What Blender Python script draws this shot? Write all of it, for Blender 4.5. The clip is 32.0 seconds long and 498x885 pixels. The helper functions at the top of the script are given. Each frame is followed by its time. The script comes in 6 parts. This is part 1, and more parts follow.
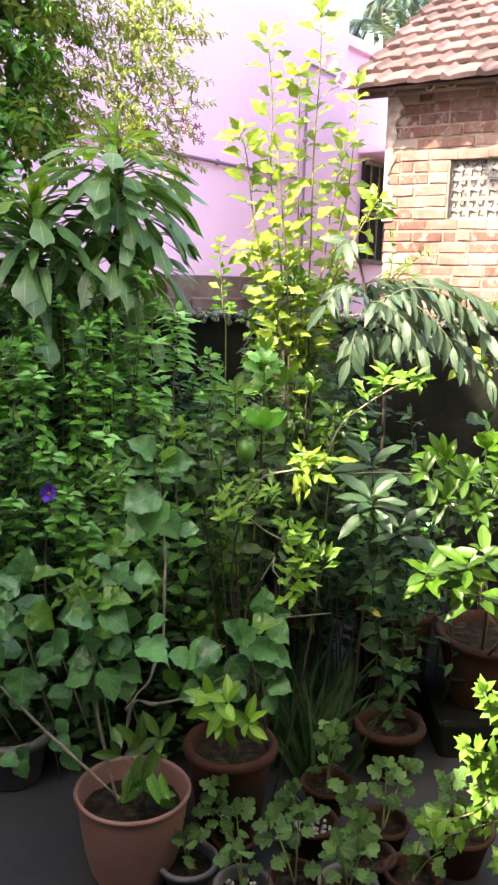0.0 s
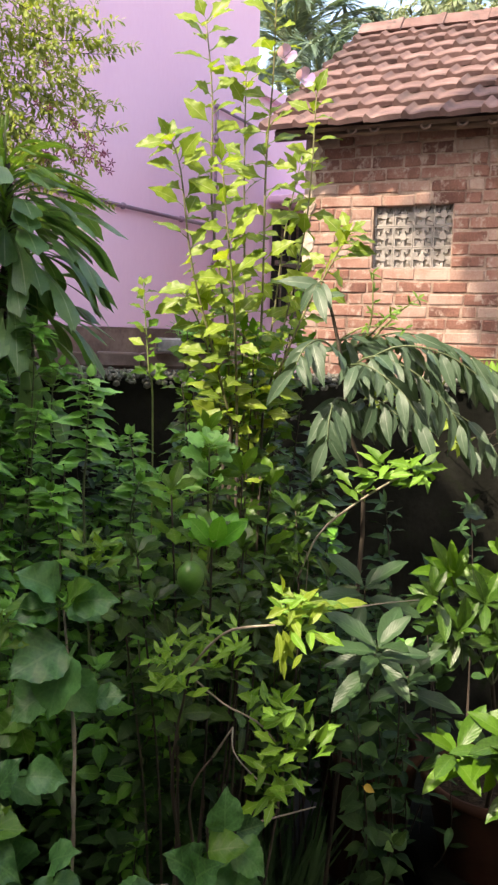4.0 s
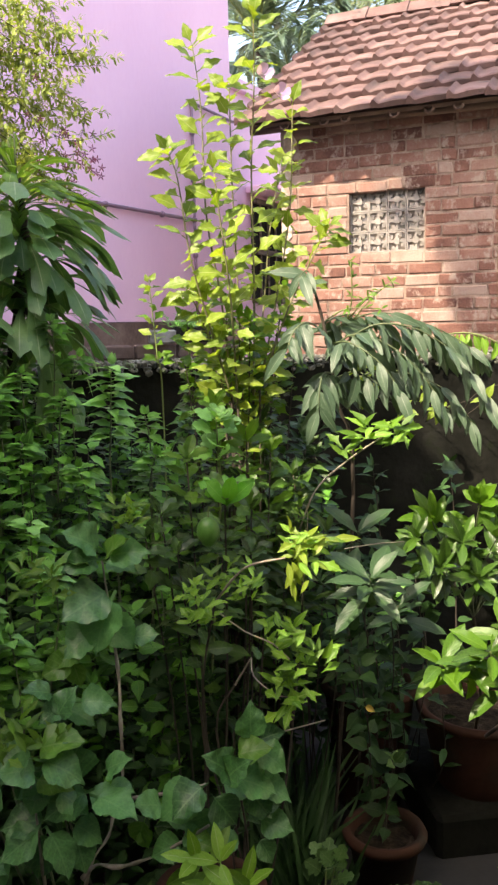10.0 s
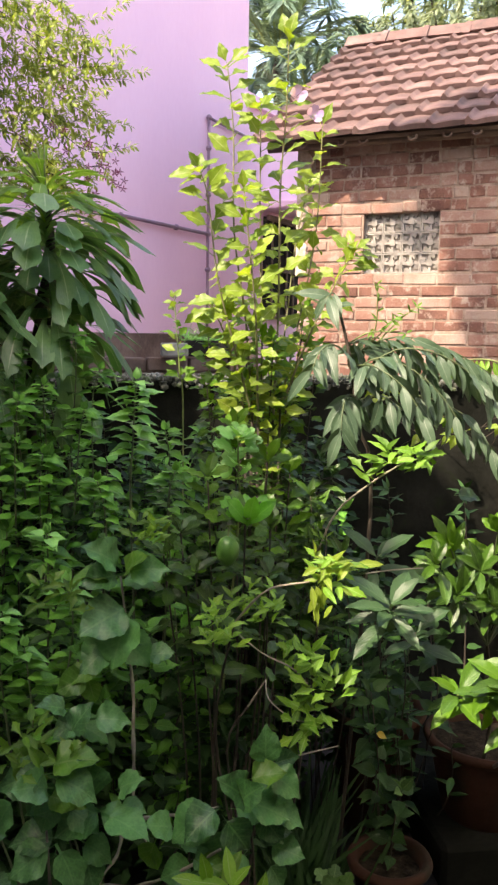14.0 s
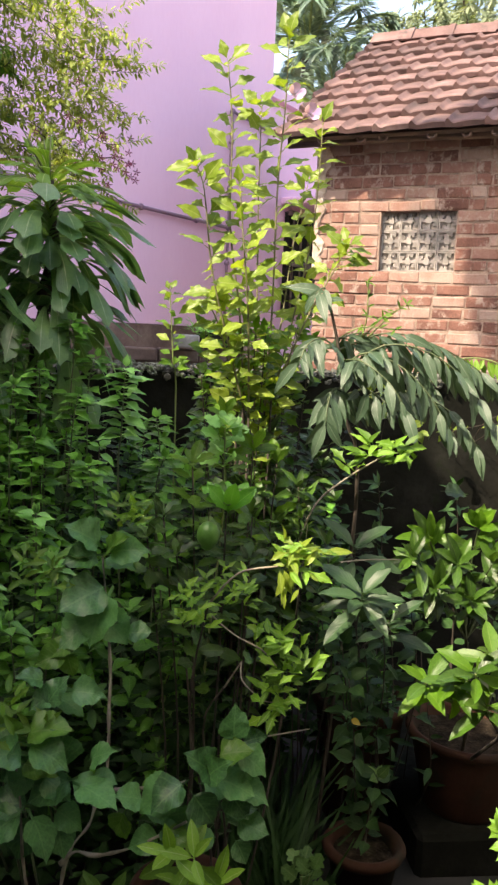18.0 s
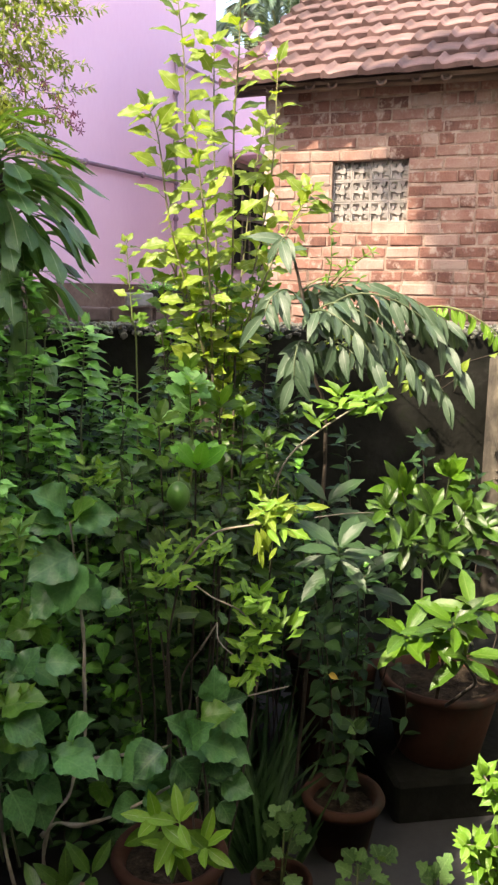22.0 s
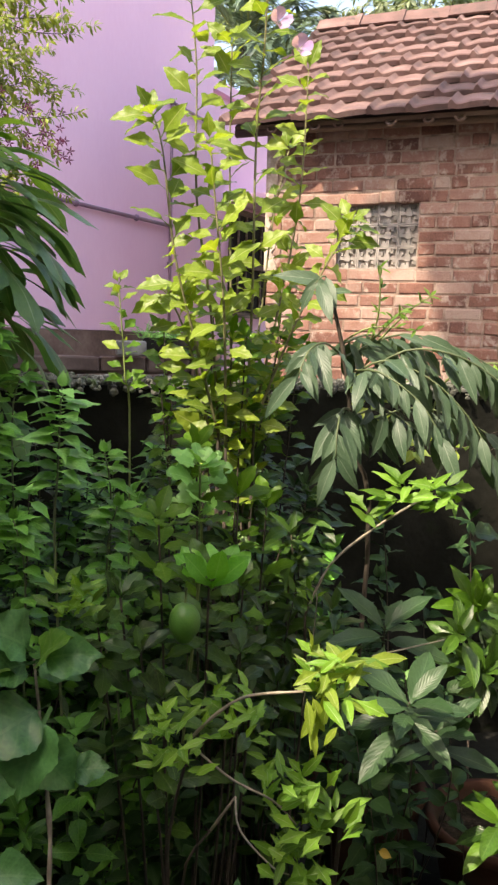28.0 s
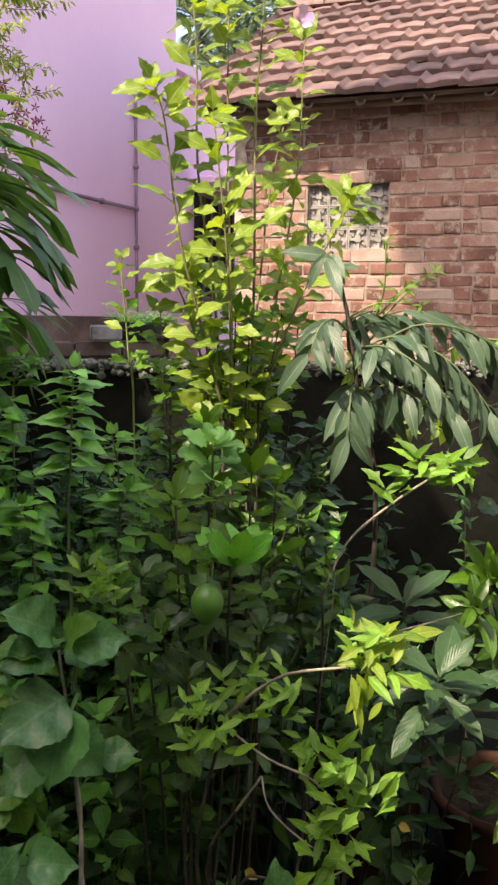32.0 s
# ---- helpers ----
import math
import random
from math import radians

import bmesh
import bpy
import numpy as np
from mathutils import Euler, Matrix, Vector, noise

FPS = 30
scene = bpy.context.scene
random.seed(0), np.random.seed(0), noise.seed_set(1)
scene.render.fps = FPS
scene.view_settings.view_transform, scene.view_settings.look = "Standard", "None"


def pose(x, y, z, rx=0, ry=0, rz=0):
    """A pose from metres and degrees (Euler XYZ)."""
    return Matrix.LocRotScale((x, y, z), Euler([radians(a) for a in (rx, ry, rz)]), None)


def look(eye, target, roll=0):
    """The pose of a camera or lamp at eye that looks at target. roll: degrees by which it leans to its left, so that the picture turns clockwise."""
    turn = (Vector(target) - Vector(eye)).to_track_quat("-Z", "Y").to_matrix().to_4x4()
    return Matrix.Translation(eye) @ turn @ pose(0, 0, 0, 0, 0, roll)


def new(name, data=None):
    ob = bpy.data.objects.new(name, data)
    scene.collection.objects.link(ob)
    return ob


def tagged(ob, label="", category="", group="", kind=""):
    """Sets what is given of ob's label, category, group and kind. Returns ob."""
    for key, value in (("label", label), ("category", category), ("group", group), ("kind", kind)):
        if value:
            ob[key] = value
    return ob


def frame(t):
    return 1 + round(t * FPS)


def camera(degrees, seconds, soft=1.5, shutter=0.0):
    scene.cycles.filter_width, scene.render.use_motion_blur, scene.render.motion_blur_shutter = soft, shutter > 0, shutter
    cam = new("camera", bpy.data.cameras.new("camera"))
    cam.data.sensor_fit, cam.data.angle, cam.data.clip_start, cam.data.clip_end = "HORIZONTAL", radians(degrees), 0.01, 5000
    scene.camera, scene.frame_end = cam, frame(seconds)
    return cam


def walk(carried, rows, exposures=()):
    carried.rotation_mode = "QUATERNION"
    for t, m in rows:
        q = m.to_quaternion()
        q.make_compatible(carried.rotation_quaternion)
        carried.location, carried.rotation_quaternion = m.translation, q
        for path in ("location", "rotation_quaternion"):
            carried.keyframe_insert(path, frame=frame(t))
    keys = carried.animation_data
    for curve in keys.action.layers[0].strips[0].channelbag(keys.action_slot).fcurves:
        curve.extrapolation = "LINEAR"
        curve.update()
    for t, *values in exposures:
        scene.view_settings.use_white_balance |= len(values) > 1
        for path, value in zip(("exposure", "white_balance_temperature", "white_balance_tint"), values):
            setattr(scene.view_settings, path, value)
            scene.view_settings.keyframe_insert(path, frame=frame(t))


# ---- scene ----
cam = camera(33.1, 32.0, soft=2.5)
METRES, EYE, TILT, LEAN, TURN = 2.4, 1.35, -11.0, -1.5, 0.0
ROWS = [
    (0.0, 0.0, 0.0, 0.0, 0.0, 0.0, -0.0),
    (0.5, -0.0351, 0.0703, 0.02, -4.29, 1.18, 1.5),
    (1.0, -0.0409, 0.128, 0.024, -6.02, 1.65, 2.21),
    (1.5, 0.0007, 0.1766, 0.0408, -3.43, 3.53, 0.2),
    (2.0, -0.0013, 0.2026, 0.0469, -2.52, 3.86, 0.36),
    (2.5, -0.032, 0.2206, 0.0483, -5.06, 3.51, 2.25),
    (3.0, -0.0328, 0.2263, 0.0496, -6.41, 3.49, 1.83),
    (3.5, -0.0277, 0.2274, 0.0482, -6.78, 3.28, 1.26),
    (5.5, -0.026, 0.2211, 0.0447, -6.16, 3.6, 0.66),
    (6.0, -0.0221, 0.2205, 0.0428, -5.95, 3.53, 0.58),
    (6.5, -0.0227, 0.2178, 0.0453, -5.04, 3.64, 1.13),
    (7.0, -0.0253, 0.2146, 0.0454, -3.52, 4.15, 0.59),
    (7.5, -0.0323, 0.2142, 0.0455, -2.19, 4.76, 1.03),
    (8.0, -0.0521, 0.2045, 0.0449, -3.54, 5.07, 2.85),
    (8.5, -0.0379, 0.1813, 0.0376, -5.12, 3.43, 1.86),
    (9.0, -0.0115, 0.1494, 0.0306, -4.61, 2.36, -0.19),
    (9.5, -0.0208, 0.1371, 0.027, -5.69, 2.54, 2.25),
    (10.0, -0.0503, 0.1396, 0.0283, -7.3, 2.57, 4.16),
    (10.5, -0.0611, 0.1358, 0.0306, -7.6, 2.82, 3.54),
    (11.0, -0.0579, 0.135, 0.0294, -7.71, 2.84, 2.66),
    (11.5, -0.0545, 0.136, 0.0291, -7.83, 2.71, 2.14),
    (12.0, -0.0551, 0.1415, 0.0283, -7.85, 2.48, 1.77),
    (12.5, -0.055, 0.1443, 0.032, -7.27, 2.28, 1.06),
    (13.0, -0.0581, 0.1444, 0.0321, -6.91, 2.48, 0.6),
    (13.5, -0.0596, 0.1445, 0.0318, -6.53, 2.78, 0.84),
    (14.0, -0.0673, 0.1434, 0.034, -7.41, 3.51, 1.98),
    (14.5, -0.0797, 0.1397, 0.0339, -9.43, 3.46, 2.57),
    (16.5, -0.0265, 0.1144, 0.0259, -6.44, 3.23, 0.45),
    (17.0, -0.0306, 0.1167, 0.0249, -6.2, 3.28, 0.5),
    (17.5, -0.0331, 0.1204, 0.0251, -5.94, 3.22, 0.41),
    (18.0, -0.0401, 0.1232, 0.0277, -6.07, 3.18, 0.05),
    (18.5, -0.054, 0.125, 0.0281, -6.25, 3.17, -0.18),
    (19.0, -0.0526, 0.1215, 0.027, -6.42, 3.14, -0.25),
    (19.5, -0.0422, 0.121, 0.0269, -6.66, 3.07, -0.4),
    (20.0, -0.0414, 0.1194, 0.0271, -6.89, 2.6, 0.35),
    (20.5, -0.0557, 0.1307, 0.0276, -5.34, 2.0, 1.54),
    (21.0, -0.0787, 0.1467, 0.0274, -5.69, 0.4, 3.21),
    (21.5, -0.0737, 0.151, 0.0263, -7.99, 0.08, 3.27),
    (22.0, -0.0485, 0.1431, 0.0269, -9.1, 0.29, 2.27),
    (22.5, -0.0447, 0.14, 0.0263, -8.8, 0.5, 1.22),
    (23.0, -0.0465, 0.1386, 0.0269, -7.84, 0.81, 0.85),
    (23.5, -0.0566, 0.1406, 0.0284, -8.17, 0.97, 1.77),
    (24.0, -0.0725, 0.1509, 0.0265, -9.89, -0.5, 3.82),
    (24.5, -0.0678, 0.1749, 0.0296, -9.2, -0.39, 4.1),
    (25.0, -0.0316, 0.2149, 0.0445, -6.45, 1.72, 1.19),
    (25.5, -0.018, 0.2488, 0.049, -5.45, 1.2, -0.8),
    (26.0, -0.0383, 0.2839, 0.0549, -8.69, 1.34, 0.62),
    (26.5, -0.0689, 0.3114, 0.064, -11.57, 3.27, 2.37),
    (28.5, -0.0394, 0.3088, 0.0615, -9.44, 3.51, 1.49),
    (29.0, -0.0378, 0.313, 0.0601, -9.28, 3.69, 1.32),
    (29.5, -0.0364, 0.3145, 0.0595, -8.96, 3.66, 1.42),
    (30.0, -0.0385, 0.3166, 0.0588, -8.8, 3.55, 1.35),
    (30.5, -0.0407, 0.3161, 0.0604, -8.91, 3.53, 0.99),
    (31.0, -0.0438, 0.3154, 0.059, -9.5, 3.48, 1.34),
    (31.5, -0.0596, 0.3186, 0.061, -11.28, 3.03, 2.88),
    (32.0, -0.0758, 0.321, 0.0602, -12.41, 2.28, 3.14),
]
EXPOSURES = [(0.0, 3.15, 7300, 15), (1.0, 2.43, 7550, 15), (2.0, 2.25, 7550, 15), (3.0, 2.20, 7550, 15), (6.0, 2.20, 7550, 15), (8.0, 2.06, 7550, 15), (9.5, 2.30, 7550, 15), (12.0, 2.46, 7550, 15), (14.0, 2.36, 7550, 15), (17.0, 2.10, 7550, 15), (18.0, 2.22, 7550, 15), (20.0, 2.24, 7550, 15), (21.5, 2.50, 7550, 15), (23.0, 2.46, 7550, 15), (24.5, 2.64, 7550, 15), (26.0, 2.60, 7550, 15), (28.5, 2.00, 7550, 15), (29.0, 1.98, 7550, 15), (32.0, 2.10, 7550, 15)]
walk(cam, [(t, pose(0, 0, EYE, TILT, LEAN, TURN) @ pose(METRES * x, METRES * y, METRES * z, 90 + pitch, roll, yaw)) for t, x, y, z, yaw, pitch, roll in ROWS], EXPOSURES)

SKY, SUN = 0.14, 2.6
SHADE_H = 4.06

# world, sun, exposure
SUN_TO = Vector((-0.58, -0.42, 0.80)).normalized()
world = bpy.data.worlds.new("sky")
world.use_nodes = True
scene.world = world
wn = world.node_tree.nodes
sky = wn.new("ShaderNodeTexSky")
sky.sky_type, sky.sun_disc = 'NISHITA', False
sky.sun_elevation = math.asin(SUN_TO.z)
sky.sun_rotation = math.atan2(SUN_TO.x, SUN_TO.y)
sky.air_density, sky.dust_density, sky.ozone_density = 1.0, 3.0, 1.0
world.node_tree.links.new(sky.outputs[0], wn["Background"].inputs[0])
wn["Background"].inputs[1].default_value = SKY
sun_data = bpy.data.lights.new("sun", 'SUN')
sun_data.energy, sun_data.angle, sun_data.color = SUN, radians(0.55), (1.0, 0.93, 0.8)
sun = new("sun", sun_data)
sun.matrix_world = look(SUN_TO * 30, (0, 0, 0))

# ---- materials ----


def material(name):
    m = bpy.data.materials.new(name)
    m.use_nodes = True
    t = m.node_tree
    return m, t, t.nodes, t.links.new, t.nodes["Principled BSDF"]


def ramp(nodes, stops):
    r = nodes.new("ShaderNodeValToRGB")
    while len(r.color_ramp.elements) < len(stops):
        r.color_ramp.elements.new(0.5)
    for e, (p, c) in zip(r.color_ramp.elements, stops):
        e.position, e.color = p, (*c, 1)
    return r


def rough_surface(name, stops, scale=6.0, fine=60.0, rough=0.85, bump=0.3, spots=None, stretch=(1, 1, 1), random_tint=0.0):
    """Two scales of noise, a stain ramp and a fine relief."""
    m, t, N, link, p = material(name)
    co = N.new("ShaderNodeTexCoord")
    mp = N.new("ShaderNodeMapping")
    mp.inputs["Scale"].default_value = stretch
    link(co.outputs["Object"], mp.inputs[0])
    info = N.new("ShaderNodeObjectInfo")
    shift = N.new("ShaderNodeVectorMath")
    shift.operation = 'ADD'
    mul = N.new("ShaderNodeMath")
    mul.operation = 'MULTIPLY'
    mul.inputs[1].default_value = 37.0
    link(info.outputs["Random"], mul.inputs[0])
    link(mp.outputs[0], shift.inputs[0])
    link(mul.outputs[0], shift.inputs[1])
    big = N.new("ShaderNodeTexNoise")
    big.inputs["Scale"].default_value, big.inputs["Detail"].default_value = scale, 6
    small = N.new("ShaderNodeTexNoise")
    small.inputs["Scale"].default_value, small.inputs["Detail"].default_value = fine, 5
    link(shift.outputs[0], big.inputs["Vector"])
    link(shift.outputs[0], small.inputs["Vector"])
    mixv = N.new("ShaderNodeMath")
    mixv.operation = 'MULTIPLY_ADD'
    mixv.inputs[1].default_value = 0.3
    link(small.outputs["Fac"], mixv.inputs[0])
    sub = N.new("ShaderNodeMath")
    sub.operation = 'SUBTRACT'
    sub.inputs[1].default_value = 0.15
    link(big.outputs["Fac"], sub.inputs[0])
    link(sub.outputs[0], mixv.inputs[2])
    if random_tint:
        rt = N.new("ShaderNodeMath")
        rt.operation = 'MULTIPLY_ADD'
        rt.inputs[1].default_value, rt.inputs[2].default_value = random_tint, -random_tint / 2
        link(info.outputs["Random"], rt.inputs[0])
        add = N.new("ShaderNodeMath")
        link(mixv.outputs[0], add.inputs[0])
        link(rt.outputs[0], add.inputs[1])
        mixv = add
    r = ramp(N, stops)
    link(mixv.outputs[0], r.inputs[0])
    colour = r.outputs[0]
    if spots:
        sn = N.new("ShaderNodeTexNoise")
        sn.inputs["Scale"].default_value, sn.inputs["Detail"].default_value = spots[1], 8
        sn.inputs["Roughness"].default_value = 0.65
        link(shift.outputs[0], sn.inputs["Vector"])
        sr = ramp(N, [(spots[2], (0, 0, 0)), (min(1, spots[2] + 0.12), (1, 1, 1))])
        link(sn.outputs["Fac"], sr.inputs[0])
        mix = N.new("ShaderNodeMixRGB")
        link(sr.outputs[0], mix.inputs[0])
        link(colour, mix.inputs[1])
        mix.inputs[2].default_value = (*spots[0], 1)
        colour = mix.outputs[0]
    link(colour, p.inputs["Base Color"])
    p.inputs["Roughness"].default_value = rough
    b = N.new("ShaderNodeBump")
    b.inputs["Strength"].default_value, b.inputs["Distance"].default_value = bump, 0.01
    link(mixv.outputs[0], b.inputs["Height"])
    link(b.outputs[0], p.inputs["Normal"])
    return m


def leaf_material(name, dark, light, vein, rough=0.4, through_light=0.35, veins=7.0, vein_mix=0.5, spec=0.35, tip=None, side_veins=0.1):
    """A leaf blade: colour that differs from leaf to leaf, a pale midrib, side veins and light that shines through."""
    m, t, N, link, p = material(name)
    uv = N.new("ShaderNodeUVMap")
    sep = N.new("ShaderNodeSeparateXYZ")
    link(uv.outputs[0], sep.inputs[0])
    info, geo = N.new("ShaderNodeObjectInfo"), N.new("ShaderNodeNewGeometry")

    def calc(op, a, b=None, c=None):
        n = N.new("ShaderNodeMath")
        n.operation = op
        for i, v in enumerate((a, b, c)):
            if v is None:
                continue
            if isinstance(v, (int, float)):
                n.inputs[i].default_value = v
            else:
                link(v, n.inputs[i])
        return n.outputs[0]
    across = calc('ABSOLUTE', calc('MULTIPLY_ADD', sep.outputs[0], 2.0, -1.0))
    rnd = calc('FRACT', calc('ADD', info.outputs["Random"], calc('MULTIPLY', geo.outputs["Random Per Island"], 7.31)))
    co = N.new("ShaderNodeTexCoord")
    no = N.new("ShaderNodeTexNoise")
    no.inputs["Scale"].default_value, no.inputs["Detail"].default_value = 22.0, 4
    link(co.outputs["Object"], no.inputs["Vector"])
    tone = calc('ADD', calc('MULTIPLY', rnd, 0.75), calc('MULTIPLY_ADD', no.outputs["Fac"], 0.9, -0.35))
    r = ramp(N, [(0.0, dark), (1.0, light)])
    link(tone, r.inputs[0])
    colour = r.outputs[0]
    if tip:
        ends = ramp(N, [(0.0, (0, 0, 0)), (1.0, (1, 1, 1))])
        link(calc('MULTIPLY', sep.outputs[1], rnd), ends.inputs[0])
        mt = N.new("ShaderNodeMixRGB")
        link(ends.outputs[0], mt.inputs[0])
        link(colour, mt.inputs[1])
        mt.inputs[2].default_value = (*tip, 1)
        colour = mt.outputs[0]
    mid = calc('LESS_THAN', across, 0.055)
    wave = calc('SINE', calc('MULTIPLY', calc('MULTIPLY_ADD', across, -0.35, sep.outputs[1]), veins * 6.2832))
    side = calc('MULTIPLY', calc('POWER', calc('MULTIPLY_ADD', wave, 0.5, 0.5), 14.0), side_veins)
    line = calc('MULTIPLY', calc('MAXIMUM', mid, side), vein_mix)
    mx = N.new("ShaderNodeMixRGB")
    link(line, mx.inputs[0])
    link(colour, mx.inputs[1])
    mx.inputs[2].default_value = (*vein, 1)
    link(mx.outputs[0], p.inputs["Base Color"])
    p.inputs["Roughness"].default_value = rough
    p.inputs["Specular IOR Level"].default_value = spec
    b = N.new("ShaderNodeBump")
    b.inputs["Strength"].default_value, b.inputs["Distance"].default_value = 0.3, 0.003
    link(calc('SUBTRACT', calc('MULTIPLY', wave, -0.1), calc('MULTIPLY', mid, 0.7)), b.inputs["Height"])
    link(b.outputs[0], p.inputs["Normal"])
    tr = N.new("ShaderNodeBsdfTranslucent")
    bright = N.new("ShaderNodeMixRGB")
    bright.blend_type = 'MULTIPLY'
    bright.inputs[0].default_value = 1.0
    link(mx.outputs[0], bright.inputs[1])
    bright.inputs[2].default_value = (1.6, 1.5, 0.6, 1)
    link(bright.outputs[0], tr.inputs[0])
    ms = N.new("ShaderNodeMixShader")
    ms.inputs[0].default_value = through_light
    link(p.outputs[0], ms.inputs[1])
    link(tr.outputs[0], ms.inputs[2])
    link(ms.outputs[0], N["Material Output"].inputs[0])
    return m


M_BRICK = rough_surface("brick_clay", [(0.1, (0.0855, 0.036, 0.0261)), (0.36, (0.171, 0.0792, 0.0576)), (0.6, (0.221, 0.126, 0.0972)), (0.9, (0.279, 0.203, 0.167))],
                        5, 80, 0.92, 0.9, ((0.279, 0.216, 0.18), 16.0, 0.53), random_tint=0.7)
M_MORTAR = rough_surface("lime_mortar", [(0.25, (0.08, 0.054, 0.041)), (0.48, (0.23, 0.165, 0.128)), (0.8, (0.37, 0.29, 0.24))], 9, 90, 0.95, 1.0)
M_TILE = rough_surface("roof_clay", [(0.15, (0.068, 0.0415, 0.0371)), (0.42, (0.108, 0.0613, 0.0547)), (0.65, (0.144, 0.0848, 0.0759)), (0.9, (0.196, 0.128, 0.116))],
                       7, 60, 0.85, 0.6, ((0.0598, 0.0433, 0.0389), 9.0, 0.58), random_tint=0.5)
M_PINK = rough_surface("pink_wash", [(0.3, (0.784, 0.498, 0.666)), (0.7, (0.848, 0.572, 0.728))], 0.9, 40, 0.9, 0.08, stretch=(1.06, 1.06, 0.364))
M_PLINTH = rough_surface("plinth_brown", [(0.2, (0.05, 0.03, 0.025)), (0.5, (0.15, 0.1, 0.08)), (0.8, (0.27, 0.2, 0.16))], 4, 40, 0.95, 0.6)
# moss tones taken down to near black: the wall's shade is in the colour
M_MOSS_SHADE = rough_surface("mossy_plaster_shaded", [(0.25, (0.005, 0.0055, 0.004)), (0.5, (0.009, 0.0095, 0.0075)), (0.7, (0.017, 0.017, 0.0145)), (0.85, (0.035, 0.035, 0.032))],
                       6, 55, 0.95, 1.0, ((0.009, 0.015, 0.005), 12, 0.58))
M_EARTH = rough_surface("pale_earth", [(0.25, (0.2, 0.16, 0.12)), (0.55, (0.32, 0.27, 0.21)), (0.8, (0.42, 0.37, 0.3))], 1.5, 40, 0.95, 0.4)
M_LICHEN = rough_surface("lichen_coping", [(0.25, (0.0564, 0.058, 0.0483)), (0.5, (0.0812, 0.0839, 0.0676)), (0.7, (0.228, 0.228, 0.203)), (0.85, (0.486, 0.486, 0.448))], 12, 70, 0.95, 1.0, ((0.0676, 0.108, 0.0339), 14, 0.55))
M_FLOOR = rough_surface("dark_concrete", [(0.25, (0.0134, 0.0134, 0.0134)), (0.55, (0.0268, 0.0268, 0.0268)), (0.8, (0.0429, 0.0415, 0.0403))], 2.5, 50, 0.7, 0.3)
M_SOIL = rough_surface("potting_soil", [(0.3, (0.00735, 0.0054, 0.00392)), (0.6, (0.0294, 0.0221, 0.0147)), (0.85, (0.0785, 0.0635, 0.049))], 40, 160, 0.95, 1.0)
# terracotta well below its own tone, with the pots' shade in the base colour
M_CLAYPOT_SHADE = rough_surface("terracotta", [(0.25, (0.0245, 0.0122, 0.00816)), (0.5, (0.0449, 0.0208, 0.0136)), (0.8, (0.0714, 0.0347, 0.024))], 5, 60, 0.8, 0.25, ((0.0306, 0.0243, 0.0174), 6, 0.5))
M_PLASTICPOT = rough_surface("dull_plastic", [(0.3, (0.215, 0.112, 0.088)), (0.7, (0.283, 0.147, 0.117))], 3, 60, 0.5, 0.05, ((0.323, 0.235, 0.186), 5, 0.62))
M_GREYPOT = rough_surface("grey_plastic", [(0.3, (0.0675, 0.0675, 0.0675)), (0.7, (0.128, 0.124, 0.12))], 4, 60, 0.55, 0.1)
M_CONC = rough_surface("cast_concrete", [(0.25, (0.126, 0.118, 0.106)), (0.55, (0.262, 0.24, 0.217)), (0.8, (0.347, 0.317, 0.282))], 11, 80, 0.95, 0.5)
M_DARK = rough_surface("shaded_inside", [(0.3, (0.015, 0.013, 0.012)), (0.7, (0.03, 0.028, 0.025))], 5, 40, 0.95, 0.1)
M_WOOD = rough_surface("old_wood", [(0.3, (0.06, 0.04, 0.03)), (0.6, (0.14, 0.1, 0.075)), (0.85, (0.22, 0.17, 0.13))], 5, 60, 0.85, 0.5, stretch=(1, 1, 8))
M_HOLE = rough_surface("grille_back", [(0.3, (0.341, 0.304, 0.273)), (0.7, (0.681, 0.613, 0.546))], 15, 60, 0.95, 0.3)
M_DULL = rough_surface("dull_limewash", [(0.3, (0.27, 0.28, 0.25)), (0.7, (0.36, 0.37, 0.33))], 2, 40, 0.9, 0.2)
M_STEM = rough_surface("young_bark", [(0.3, (0.17, 0.14, 0.1)), (0.6, (0.3, 0.26, 0.2)), (0.85, (0.42, 0.38, 0.31))], 30, 120, 0.75, 0.3)
M_DSTEM = rough_surface("dull_green_stem", [(0.3, (0.05, 0.075, 0.03)), (0.7, (0.1, 0.13, 0.055))], 20, 120, 0.6, 0.2)
M_HSTEM = rough_surface("pale_green_bark", [(0.3, (0.1, 0.095, 0.042)), (0.6, (0.18, 0.17, 0.082)), (0.85, (0.27, 0.255, 0.15))], 30, 120, 0.75, 0.3)
M_GSTEM = rough_surface("green_stem", [(0.3, (0.1, 0.14, 0.04)), (0.7, (0.2, 0.25, 0.08))], 20, 120, 0.6, 0.2)
M_BARK = rough_surface("brown_bark", [(0.3, (0.022, 0.016, 0.011)), (0.6, (0.054, 0.041, 0.03)), (0.85, (0.1, 0.08, 0.062))], 14, 90, 0.9, 0.6)
M_PIPE = rough_surface("painted_pipe", [(0.3, (0.17, 0.1, 0.15)), (0.7, (0.26, 0.16, 0.23))], 5, 60, 0.4, 0.05)
M_WHITE = rough_surface("white_block", [(0.25, (0.12, 0.11, 0.095)), (0.5, (0.26, 0.245, 0.22)), (0.8, (0.4, 0.38, 0.35))], 14, 60, 0.85, 0.3)
M_POST = rough_surface("mossy_brown_plaster", [(0.25, (0.02, 0.018, 0.013)), (0.5, (0.05, 0.043, 0.032)), (0.8, (0.11, 0.095, 0.072))], 14, 70, 0.95, 1.0)
